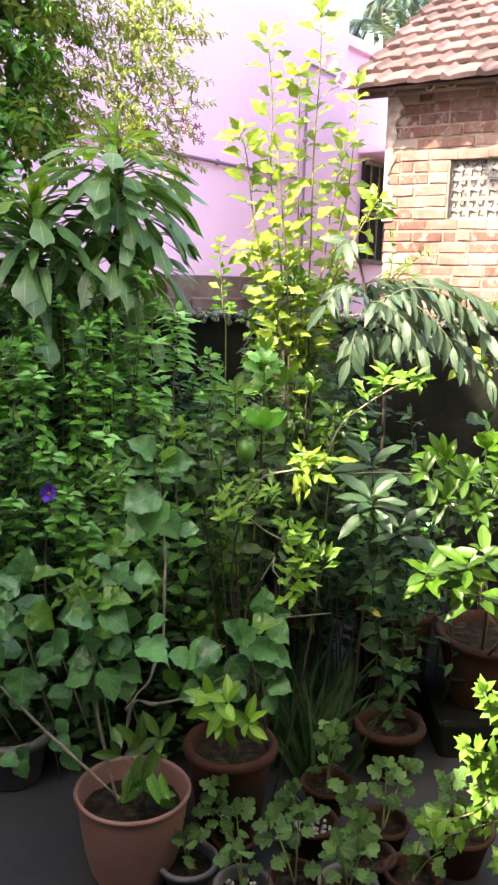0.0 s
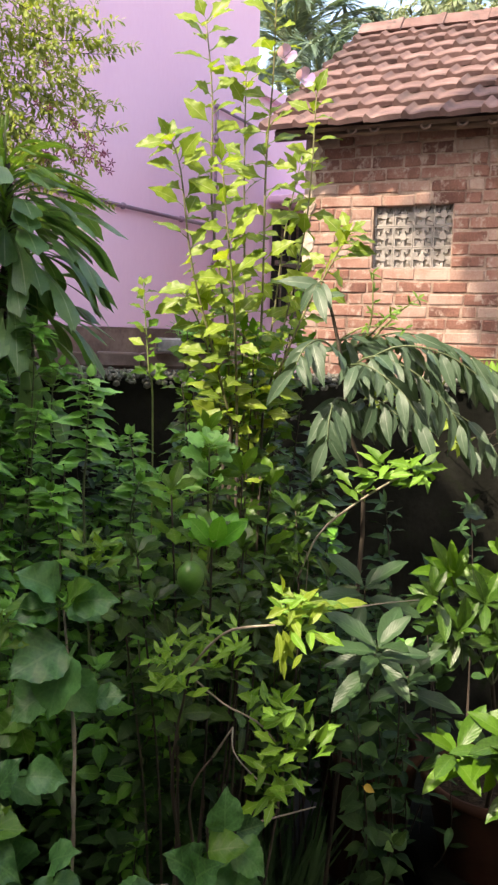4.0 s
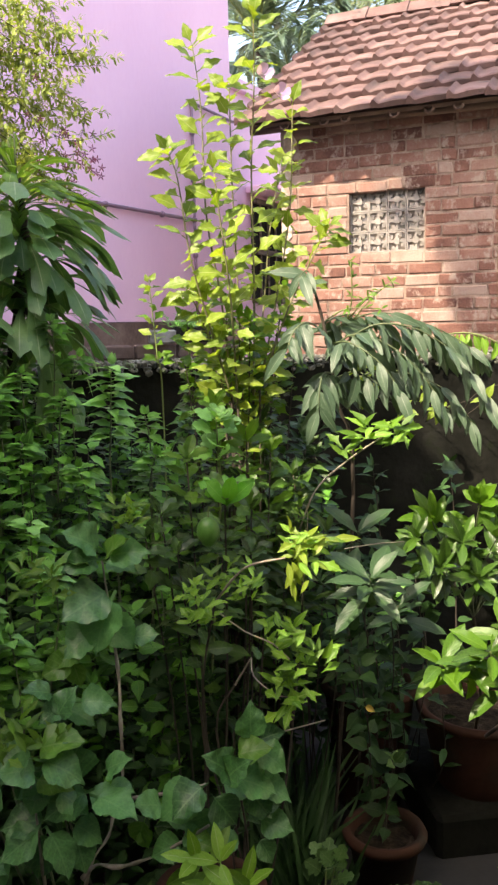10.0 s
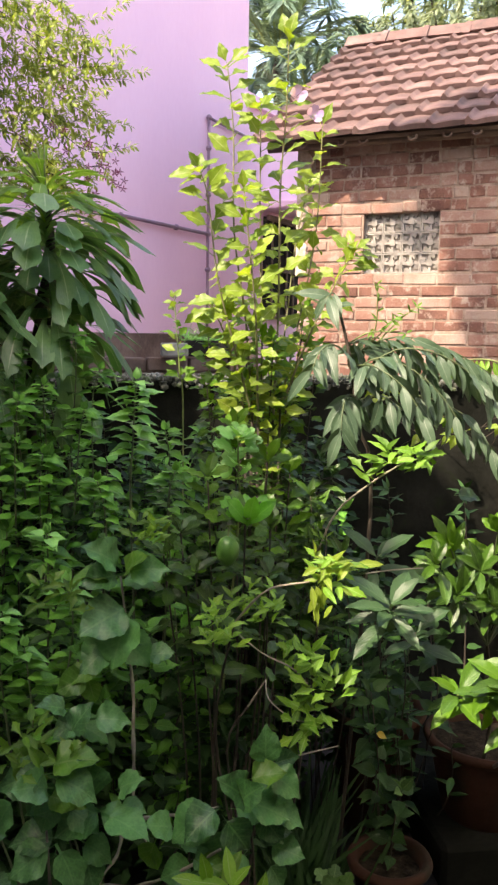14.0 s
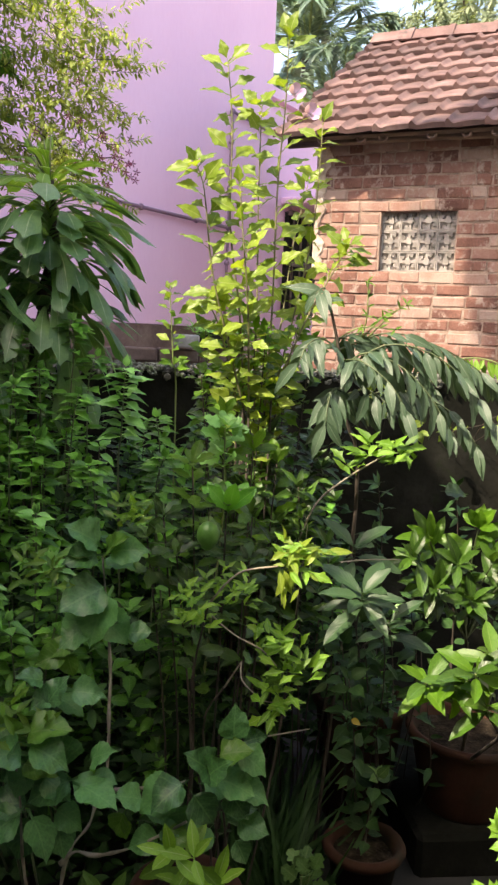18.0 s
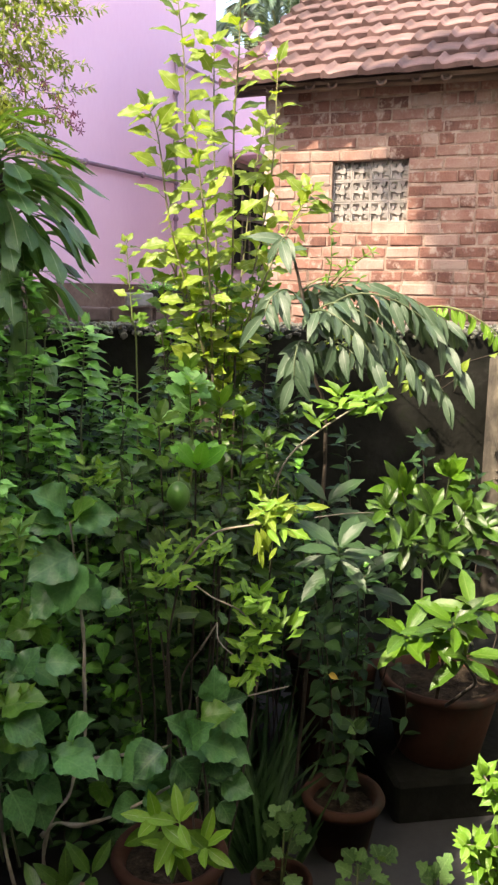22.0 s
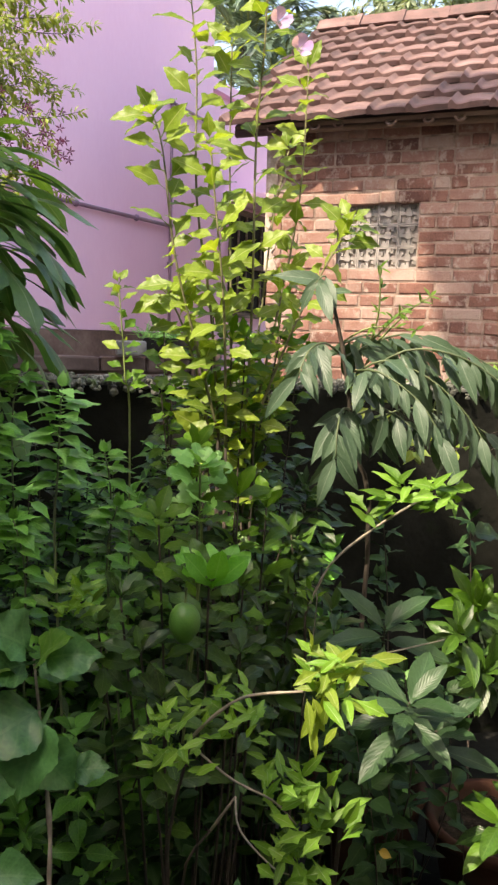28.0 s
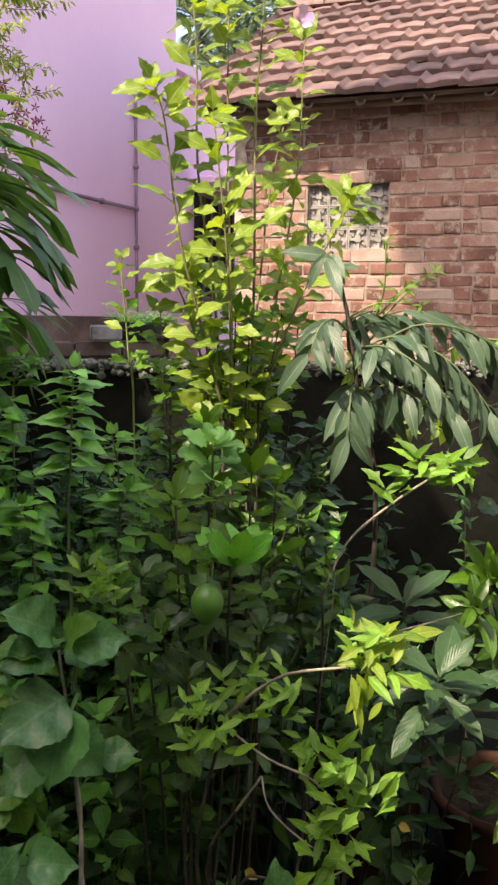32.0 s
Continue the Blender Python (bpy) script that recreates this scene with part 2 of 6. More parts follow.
M_RENDER = rough_surface("old_cream_plaster", [(0.25, (0.2, 0.15, 0.115)), (0.5, (0.38, 0.31, 0.25)), (0.8, (0.66, 0.59, 0.52))], 14, 80, 0.95, 0.8)
M_STONE = rough_surface("pale_gravel", [(0.2, (0.12, 0.11, 0.1)), (0.5, (0.4, 0.38, 0.35)), (0.8, (0.7, 0.68, 0.65))], 60, 150, 0.8, 0.5, random_tint=0.5)

# low specular keeps these surfaces as dark as deep shade
for matte in (M_MOSS_SHADE, M_SOIL, M_DARK, M_CLAYPOT_SHADE):
    matte.node_tree.nodes["Principled BSDF"].inputs["Specular IOR Level"].default_value = 0.08

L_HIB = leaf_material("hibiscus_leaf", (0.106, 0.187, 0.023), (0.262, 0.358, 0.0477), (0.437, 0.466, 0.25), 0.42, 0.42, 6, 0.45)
L_BIG = leaf_material("broad_leaf", (0.0201, 0.0816, 0.0199), (0.101, 0.286, 0.0797), (0.181, 0.367, 0.13), 0.4, 0.2, 5, 0.25, 0.5, side_veins=0.7)
L_BIGY = leaf_material("young_broad_leaf", (0.0477, 0.14, 0.0147), (0.116, 0.26, 0.0357), (0.212, 0.33, 0.126), 0.36, 0.35, 5, 0.28, side_veins=0.7)
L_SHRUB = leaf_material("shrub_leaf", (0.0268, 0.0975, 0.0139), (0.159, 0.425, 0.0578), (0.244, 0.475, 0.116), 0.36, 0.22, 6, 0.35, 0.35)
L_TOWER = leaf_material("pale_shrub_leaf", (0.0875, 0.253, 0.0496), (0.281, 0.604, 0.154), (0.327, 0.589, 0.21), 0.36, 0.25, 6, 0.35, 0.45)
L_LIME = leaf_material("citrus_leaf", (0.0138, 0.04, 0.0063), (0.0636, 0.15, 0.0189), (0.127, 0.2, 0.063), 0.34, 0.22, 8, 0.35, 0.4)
L_LIMEY = leaf_material("young_citrus_leaf", (0.049, 0.132, 0.00923), (0.104, 0.228, 0.0185), (0.16, 0.253, 0.0578), 0.35, 0.4, 8, 0.35, 0.3)
L_TUFT = leaf_material("yellow_green_leaf", (0.105, 0.248, 0.0235), (0.22, 0.414, 0.055), (0.379, 0.489, 0.259), 0.4, 0.42, 7, 0.5)
L_TUFTG = leaf_material("light_green_leaf", (0.0556, 0.14, 0.014), (0.122, 0.241, 0.0279), (0.195, 0.285, 0.0981), 0.42, 0.38, 7, 0.45)
L_DROOP = leaf_material("drooping_leaflet", (0.0323, 0.0688, 0.0358), (0.0806, 0.13, 0.0806), (0.16, 0.207, 0.153), 0.4, 0.22, 9, 0.7, 0.3)
L_WHORL = leaf_material("grey_green_leaf", (0.0213, 0.0538, 0.0187), (0.0425, 0.0918, 0.0357), (0.085, 0.142, 0.068), 0.4, 0.2, 9, 0.35)
L_SPOON = leaf_material("spoon_leaf", (0.0655, 0.169, 0.0578), (0.17, 0.306, 0.114), (0.551, 0.625, 0.429), 0.36, 0.3, 14, 0.3, 0.5)
L_SPOONY = leaf_material("young_spoon_leaf", (0.117, 0.246, 0.0333), (0.219, 0.37, 0.0667), (0.437, 0.524, 0.267), 0.5, 0.38, 14, 0.5, 0.25)
L_SPROUT = leaf_material("young_lime_leaf", (0.085, 0.3, 0.035), (0.16, 0.45, 0.06), (0.24, 0.48, 0.14), 0.36, 0.4, 8, 0.35, 0.4)
# creeper leaf colour raised to carry the haze in front of it
L_CREEP = leaf_material("creeper_leaf", (0.102, 0.153, 0.0298), (0.306, 0.374, 0.085), (0.357, 0.391, 0.17), 0.5, 0.45, 6, 0.3)
L_MUM = leaf_material("lobed_leaf", (0.0265, 0.066, 0.0168), (0.127, 0.25, 0.0734), (0.202, 0.3, 0.126), 0.5, 0.25, 5, 0.35, 0.25)
# leaf green darkened to stand for the shade low down and by the wall
L_SHADED = leaf_material("shaded_low_leaf", (0.00848, 0.027, 0.00734), (0.0445, 0.108, 0.0304), (0.0795, 0.14, 0.0577), 0.45, 0.15, 6, 0.25, 0.15)
# paler tint puts distance haze into the tree leaves
L_TREE = leaf_material("tree_leaf", (0.0896, 0.131, 0.0679), (0.255, 0.302, 0.182), (0.373, 0.393, 0.338), 0.45, 0.3, 6, 0.2)
L_PALM = leaf_material("palm_leaf", (0.0666, 0.115, 0.0774), (0.172, 0.254, 0.199), (0.267, 0.329, 0.285), 0.4, 0.25, 3, 0.3)
L_YELLOW = leaf_material("fallen_yellow_leaf", (0.389, 0.269, 0.046), (0.518, 0.349, 0.0736), (0.518, 0.37, 0.184), 0.5, 0.3, 5, 0.3)
L_MAUVE = leaf_material("mauve_petal", (0.42, 0.27, 0.6), (0.6, 0.43, 0.72), (0.5, 0.3, 0.6), 0.5, 0.45, 4, 0.2)
L_VIOLET = leaf_material("violet_petal", (0.096, 0.024, 0.48), (0.192, 0.048, 0.72), (0.32, 0.128, 0.8), 0.5, 0.35, 4, 0.2)
L_STAR = leaf_material("dull_pink_petal", (0.084, 0.0108, 0.0441), (0.176, 0.0351, 0.098), (0.168, 0.054, 0.122), 0.5, 0.35, 4, 0.2)
M_FRUIT = rough_surface("lime_peel", [(0.3, (0.05, 0.15, 0.02)), (0.7, (0.1, 0.24, 0.04))], 12, 220, 0.38, 0.25)

# ---- mesh helpers ----


def link_mesh(name, me, mat, parent=None, label=""):
    if mat and not me.materials:
        me.materials.append(mat)
    ob = new(name, me)
    if parent:
        ob.parent = parent
    if label:
        ob["label"] = label
    return ob


def part(name, bm, mat, parent=None, label="", smooth=False):
    me = bpy.data.meshes.new(name)
    bm.to_mesh(me)
    bm.free()
    if smooth:
        me.shade_smooth()
    return link_mesh(name, me, mat, parent, label)


def thing(name, loc, label, category, group="", kind=""):
    e = new(name)
    e.empty_display_size = 0.1
    e.location = loc
    return tagged(e, label, category, group, kind)


def box(bm, lo, hi, m=None, bevel=0.0):
    r = bmesh.ops.create_cube(bm, size=1.0)["verts"]
    lo, hi = Vector(lo), Vector(hi)
    for v in r:
        v.co = Vector([a + (b - a) * (c + 0.5) for a, b, c in zip(lo, hi, v.co)])
    if bevel:
        es = {e for v in r for e in v.link_edges}
        out = bmesh.ops.bevel(bm, geom=list(es), offset=bevel, segments=1, affect='EDGES', profile=0.7)
        r = list({v for f in out["faces"] for v in f.verts} | {v for v in r if v.is_valid})
    if m is not None:
        bmesh.ops.transform(bm, matrix=m, verts=r)
    return r


def box_ob(name, lo, hi, mat, parent=None, label="", m=None, bevel=0.0):
    bm = bmesh.new()
    box(bm, lo, hi, m, bevel)
    return part(name, bm, mat, parent, label)


def smooth_path(pts, step=4):
    pts = [Vector(p) for p in pts]
    if len(pts) < 3:
        return [pts[0].lerp(pts[-1], i / step) for i in range(step + 1)]
    out = []
    for i in range(len(pts) - 1):
        a, b = pts[i], pts[i + 1]
        p, q = pts[max(i - 1, 0)], pts[min(i + 2, len(pts) - 1)]
        for k in range(step):
            t = k / step
            out.append(0.5 * (2 * a + (b - p) * t + (2 * p - 5 * a + 4 * b - q) * t * t + (3 * a - p - 3 * b + q) * t ** 3))
    return out + [pts[-1]]


def tube(bm, path, r0, r1, sides=7, wobble=0.0):
    rings = []
    side = Vector((1, 0.13, 0))
    for i, p in enumerate(path):
        d = (path[min(i + 1, len(path) - 1)] - path[max(i - 1, 0)]).normalized()
        x = side.cross(d)
        x = x.normalized() if x.length > 1e-4 else Vector((0, 1, 0))
        y = d.cross(x)
        r = r0 + (r1 - r0) * i / max(1, len(path) - 1)
        r *= 1 + wobble * noise.noise(p * 40)
        rings.append([bm.verts.new(p + (x * math.cos(a) + y * math.sin(a)) * r) for a in [k * math.tau / sides for k in range(sides)]])
    for a, b in zip(rings, rings[1:]):
        for k in range(sides):
            bm.faces.new((a[k], a[(k + 1) % sides], b[(k + 1) % sides], b[k]))
    bm.faces.new(rings[-1])
    bm.faces.new(rings[0][::-1])


def stem(owner, pts, r0, r1, mat, name="stem", label="", wobble=0.15):
    """A tapered round stem through points given in the world, under owner. Returns its smooth line."""
    path = smooth_path(pts)
    bm = bmesh.new()
    tube(bm, [p - owner.location for p in path], r0, r1, 7, wobble)
    part(name, bm, mat, owner, label, smooth=True)
    return path


# ---- leaves ----
def half_width(kind, v):
    if kind == "ovate":
        return 0.255 * math.sin(math.pi * v ** 0.7) ** 0.9 * (1.08 - 0.35 * v) * (1 - 0.55 * max(0, v - 0.55) / 0.45)
    if kind == "broad":
        return 0.36 * math.sin(math.pi * v ** 0.7) ** 0.85 * (1.08 - 0.2 * v) * (1 - 0.45 * max(0, v - 0.7) / 0.3) * (1 + 0.11 * ((v * 9) % 1.0 - 0.5))
    if kind == "hib":
        w = (v / 0.4) ** 1.1 if v < 0.4 else (1 - (v - 0.4) / 0.6) ** 0.85
        return 0.232 * w * (1 + (0.34 * ((v * 5.5) % 1.0 - 0.5) if 0.3 < v < 0.93 else 0))
    if kind == "oblong":
        return 0.108 * math.sin(math.pi * v ** 1.0) ** 0.75
    if kind == "obovate":
        return 0.2 * math.sin(math.pi * v ** 1.15) ** 0.8
    if kind == "elliptic":
        return 0.155 * math.sin(math.pi * v ** 0.9) ** 0.85
    if kind == "lance":
        return 0.135 * math.sin(math.pi * v ** 0.8) ** 0.95 * (1.1 - 0.3 * v)
    if kind == "fine":
        return 0.13 * math.sin(math.pi * v ** 0.85)
    if kind == "jag":
        w = (v / 0.5) ** 1.3 if v < 0.5 else (1 - (v - 0.5) / 0.5) ** 1.0
        return 0.165 * w * (1 + (0.5 * ((v * 3.6 + 0.1) % 1.0 - 0.5) if v > 0.25 else 0)) + 0.012
    if kind == "spoon":
        if v < 0.86:
            return 0.018 + 0.026 * v + 0.1 * (v / 0.86) ** 4
        return 0.132 * max(0.0, 1 - ((v - 0.86) / 0.1) ** 2) ** 0.5 + 0.012 if v < 0.955 else 0.26 * (1 - v) + 0.003
    if kind == "ribbon":
        return 0.014 + 0.05 * math.sin(math.pi * v ** 1.3) ** 0.8
    if kind == "lobed":
        return 0.34 * math.sin(math.pi * v ** 0.8) ** 0.7 * (0.4 + 0.62 * abs(math.sin(v * 8.6 + 0.55)) ** 0.8)
    if kind == "strap":
        return 0.018 * (1 - v ** 3) + 0.001
    if kind == "pinna":
        return 0.038 * math.sin(math.pi * min(1, v * 0.95 + 0.04)) ** 0.6
    if kind == "petal":
        return 0.33 * math.sin(math.pi * min(1, v * 0.93) ** 1.5) ** 0.7
    return 0.2 * math.sin(math.pi * v)


LEAF_FORM = {  # stalk, fold, droop, twist, rows
    "ovate": (0.1, 0.34, 0.42, 0.2, 8), "broad": (0.16, 0.34, 0.34, 0.3, 18), "hib": (0.16, 0.2, 0.3, 0.25, 14), "oblong": (0.08, 0.3, 0.62, 0.15, 9), "obovate": (0.06, 0.3, 0.28, 0.15, 9), "elliptic": (0.06, 0.28, 0.2, 0.12, 8),
    "lance": (0.05, 0.3, 0.22, 0.12, 7), "spoon": (0.05, 0.12, 0.72, 0.4, 22), "ribbon": (0.05, 0.25, 0.95, 0.4, 14), "lobed": (0.25, 0.15, 0.2, 0.15, 11), "strap": (0.0, 0.3, 0.7, 0.3, 8), "pinna": (0.0, 0.2, 0.35, 0.2, 4),
    "fine": (0.0, 0.2, 0.2, 0.2, 3), "jag": (0.1, 0.45, 0.3, 0.3, 12), "petal": (0.05, 0.1, -0.25, 0.1, 6)}
LEAF_CACHE = {}


def leaf_shape(kind, variant):
    """Points, faces and face-corner UVs of one leaf, 1 long along y, its face up."""
    rng = random.Random(kind + str(variant))
    stalk, fold, droop, twist, rows = LEAF_FORM[kind]
    droop *= rng.uniform(0.55, 1.5)
    fold *= rng.uniform(0.5, 1.4)
    twist *= rng.uniform(-1, 1)
    bend = rng.uniform(-0.08, 0.08)
    cols = (-1, 0, 1) if kind in ("fine", "strap", "pinna") else (-1, -0.5, 0, 0.5, 1)
    co, uvs, faces = [], [], []
    y0 = 0
    for i in range(rows + 2):
        v = (i - 1) / rows
        if i == 0:
            y, w, v = 0.0, 0.008, 0.0
        else:
            y = stalk + (1 - stalk) * v
            w = max(half_width(kind, v), 0.008 if v < 0.98 else 0.002)
        a = twist * y * 2
        dz = -droop * y * y * (1 - 0.25 * y) if kind != "spoon" else -droop * y ** 1.7 - 1.6 * max(0.0, v - 0.8) ** 1.5
        yy = y * (1 - 0.5 * abs(droop) * y * y * 0.6)
        for c in cols:
            x = c * w
            up = fold * abs(x) + (0.038 if kind in ("broad", "obovate") else 0.02) * math.sin(v * 17 + c * 2.2 + variant) * abs(c)
            if kind == "spoon":
                up = 0.35 * abs(x) * (1 - v) - 0.55 * abs(x) * v
            co.append((x * math.cos(a) + bend * y * y, yy, dz + up + x * math.sin(a)))
            uvs.append((0.5 + 0.5 * c, v))
    n = len(cols)
    for i in range(rows + 1):
        for k in range(n - 1):
            faces.append((i * n + k, i * n + k + 1, (i + 1) * n + k + 1, (i + 1) * n + k))
    return np.array(co), faces, np.array(uvs)


def leaf_mesh(kind, mat, variant):
    key = (kind, mat.name, variant)
    if key not in LEAF_CACHE:
        co, faces, uvs = leaf_shape(kind, variant)
        me = bpy.data.meshes.new("leaf")
        me.from_pydata(co.tolist(), [], faces)
        layer = me.uv_layers.new(name="UVMap")
        layer.data.foreach_set("uv", uvs[[i for f in faces for i in f]].ravel())
        me.materials.append(mat)
        me.shade_smooth()
        LEAF_CACHE[key] = me
    return LEAF_CACHE[key]


def leaf_pose(at, way, face, size):
    y = Vector(way).normalized()
    z = Vector(face)
    z = z - y * z.dot(y)
    z = z.normalized() if z.length > 1e-3 else y.orthogonal().normalized()
    x = y.cross(z)
    m = Matrix((x, y, z)).transposed().to_4x4() @ Matrix.Diagonal((size, size, size, 1))
    m.translation = at
    return m


class Foliage:
    """Leaves of one plant: single objects up to a limit, the rest in one mesh."""

    def __init__(self, owner, seed, limit=280, name="leaf"):
        self.owner, self.rng, self.limit, self.name, self.count, self.rest = owner, random.Random(seed), limit, name, 0, {}

    def add(self, kind, mat, at, way, face, size, single=True):
        variant = self.rng.randrange(5)
        m = leaf_pose(Vector(at) - self.owner.location, way, face, size)
        if single and self.count < self.limit:
            ob = link_mesh(self.name, leaf_mesh(kind, mat, variant), mat, self.owner)
            ob.matrix_basis = m
            self.count += 1
        else:
            self.rest.setdefault(mat.name, []).append((kind, variant, m))

    def done(self, name="foliage", label="dense smaller leaves further inside"):
        for mat_name, items in self.rest.items():
            cos, faces, uvs, base = [], [], [], 0
            for kind, variant, m in items:
                co, fs, uv = leaf_shape_cached(kind, variant)
                a = np.array(m)
                cos.append(co @ a[:3, :3].T + a[:3, 3])
                faces.append(fs + base)
                uvs.append(uv[fs.ravel()])
                base += len(co)
            me = bpy.data.meshes.new(name)
            me.from_pydata(np.concatenate(cos).tolist(), [], np.concatenate(faces).tolist())
            layer = me.uv_layers.new(name="UVMap")
            layer.data.foreach_set("uv", np.concatenate(uvs).ravel())
            me.shade_smooth()
            ob = link_mesh(name, me, bpy.data.materials[mat_name], self.owner, label)
            ob["kind"] = "stuff"


SHAPES = {}


def leaf_shape_cached(kind, variant):
    if (kind, variant) not in SHAPES:
        co, fs, uv = leaf_shape(kind, variant)
        SHAPES[kind, variant] = (co, np.array(fs), uv)
    return SHAPES[kind, variant]


def around(rng, axis, spread, turn):
    """A way that leans from the axis by spread degrees, turned round it."""
    a = axis.normalized()
    x = a.orthogonal().normalized()
    y = a.cross(x)
    return (a * math.cos(radians(spread)) + (x * math.cos(turn) + y * math.sin(turn)) * math.sin(radians(spread))).normalized()


def dress(f, path, kind, mats, size, gap, pairs=1, spread=(50, 80), start=0.0, face=(0, -0.35, 1), sink=0.1, taper=0.6, whorl=0, single=True, turn=2.4, stir=0.65):
    """Leaves along a stem's line: pairs at each node, smaller and paler towards the tip."""
    rng = f.rng
    total = sum((b - a).length for a, b in zip(path, path[1:]))
    nodes = max(2, int(total * (1 - start) / gap))
    spin = rng.uniform(0, 6.28)
    for i in range(nodes):
        t = start + (1 - start) * (i + rng.uniform(0.2, 0.8)) / nodes
        k = t * (len(path) - 1)
        j = min(int(k), len(path) - 2)
        p, d = path[j].lerp(path[j + 1], k - j), (path[j + 1] - path[j]).normalized()
        for q in range(pairs):
            way = around(rng, d, rng.uniform(*spread), spin + i * turn + q * math.tau / pairs + rng.uniform(-0.3, 0.3))
            way.z -= sink * rng.uniform(0.3, 1.6)
            s = size * rng.uniform(0.75, 1.15) * (1 - (1 - taper) * t)
            mat = mats[0] if t < rng.uniform(0.55, 0.95) else mats[-1]
            up = Vector(face) + Vector((rng.uniform(-stir, stir), rng.uniform(-stir, 0.75 * stir), 0))
            f.add(kind, mat, p, way, up, s, single)
    for i in range(whorl):
        d = (path[-1] - path[-2]).normalized()
        way = around(rng, d, rng.uniform(15, 70), spin + i * math.tau / whorl)
        f.add(kind, mats[-1], path[-1], way, Vector(face) - d * 0.4, size * rng.uniform(0.55, 0.95) * taper ** 0.5, single)

# ---- the setting ----
FLOOR_Z = 0.06
bm = bmesh.new()
bmesh.ops.create_grid(bm, x_segments=60, y_segments=60, size=60)
for v in bm.verts:
    v.co.z = -0.03 + 0.02 * noise.noise(v.co * 0.7)
tagged(part("ground", bm, M_EARTH), "bare pale earth round the yard", "ground", kind="structure")
bm = bmesh.new()
box(bm, (-2.1, -1.0, -0.1), (4.2, 3.07, FLOOR_Z))
bmesh.ops.subdivide_edges(bm, edges=bm.edges[:], cuts=14, use_grid_fill=True)
for v in bm.verts:
    if v.co.z > 0:
        v.co.z += 0.003 * noise.noise(v.co * 3)
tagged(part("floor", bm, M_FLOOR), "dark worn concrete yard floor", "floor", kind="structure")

# garden wall with a rough mossy top
WALL_Y, WALL_TOP = 3.06, 1.25
garden_wall = thing("wall_garden", (0, WALL_Y, 0), "low mossy garden wall with a crumbling grey top", "wall", kind="structure")
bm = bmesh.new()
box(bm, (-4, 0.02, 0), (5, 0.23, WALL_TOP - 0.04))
part("core", bm, M_MOSS_SHADE, garden_wall)
bm = bmesh.new()
crng = random.Random(3)
ball = bmesh.new()
bmesh.ops.create_icosphere(ball, subdivisions=1, radius=1.0)
ball_co = [v.co.copy() for v in ball.verts]
ball_faces = [[v.index for v in fc.verts] for fc in ball.faces]
ball.free()
lump_co, lump_faces = [], []
for k in range(4600):
    at = Vector((crng.uniform(-1.7, 2.3), crng.uniform(-0.01, 0.25), WALL_TOP - 0.034 + crng.uniform(-0.022, 0.014)))
    sx, sy, sz = crng.uniform(0.004, 0.014), crng.uniform(0.005, 0.012), crng.uniform(0.004, 0.011)
    first_v = len(lump_co)
    for c in ball_co:
        q = c * (1 + 0.45 * noise.noise(c * 1.7 + at * 9))
        lump_co.append((at.x + q.x * sx, at.y + q.y * sy, at.z + q.z * sz))
    lump_faces += [[first_v + n for n in fc] for fc in ball_faces]
lumps = bpy.data.meshes.new("lump")
lumps.from_pydata(lump_co, [], lump_faces)
link_mesh("lichen", lumps, M_LICHEN, garden_wall, "grey lichen lumps on the coping")["kind"] = "stuff"
box(bm, (-4, 0.03, WALL_TOP - 0.035), (5, 0.22, WALL_TOP - 0.03))
part("coping", bm, M_LICHEN, garden_wall, "crumbling lichen-grey coping")

post = thing("mossy_post", (1.225, 3.0, 0.1), "stubby brown plastered post against the garden wall", "post")
bm = bmesh.new()
box(bm, (-0.06, -0.04, 0), (0.07, 0.055, 1.04), None, 0.012)
for k in range(160):
    at = Vector((crng.uniform(-0.05, 0.07), crng.choice((-0.04, 0.0)), crng.uniform(0.2, 1.04)))
    made = bmesh.ops.create_icosphere(bm, subdivisions=1, radius=crng.uniform(0.006, 0.014))["verts"]
    for v in made:
        v.co = at + v.co * (1 + 0.4 * noise.noise(v.co * 90 + at))
part("body", bm, M_POST, post, smooth=True)
tagged(box_ob("step", (0.56, 2.12, 0.0), (4.1, 3.05, 0.165), M_MOSS_SHADE, bevel=0.012), "low dark concrete ledge along the wall", "step", kind="structure")
# unseen walls behind and beside the camera, added to shape the yard's light
tagged(box_ob("wall_left", (-2.35, 0.0, 0), (-2.1, 4.2, SHADE_H), M_DULL), "plain unseen side wall that shades the yard", "wall", kind="structure")
tagged(box_ob("wall_left_low", (-2.35, -3.0, 0), (-2.1, -0.002, SHADE_H - 0.2), M_DULL), "unseen side wall kept lower to let sun in", "wall", kind="structure")
# raised blocks added only to shade the large pot and garden wall
for y0, y1, tall, tag in ((0.02, 0.42, 0.27, "wall_left_pier"), (0.78, 1.14, 0.95, "wall_left_parapet")):
    tagged(box_ob(tag, (-2.35, y0, SHADE_H + 0.002), (-2.1, y1, SHADE_H + tall), M_DULL, bevel=0.01), "plain unseen block added to shade pot and wall", "wall", kind="structure")
tagged(box_ob("wall_back", (-2.1, -1.15, 0), (1.8, -0.9, 3.6), M_DULL), "plain unseen wall added behind the yard", "wall", kind="structure")
# unseen right wall and overhead slab, added to hold back sky light
tagged(box_ob("wall_right", (1.35, -0.898, 0), (1.55, 2.4, 3.3), M_DULL), "plain unseen side wall added to block sky light", "wall", kind="structure")
tagged(box_ob("ceiling_porch", (-0.95, -0.898, 3.2), (1.8, 0.05, 3.32), M_DULL), "plain unseen slab added overhead to block light", "ceiling", kind="structure")

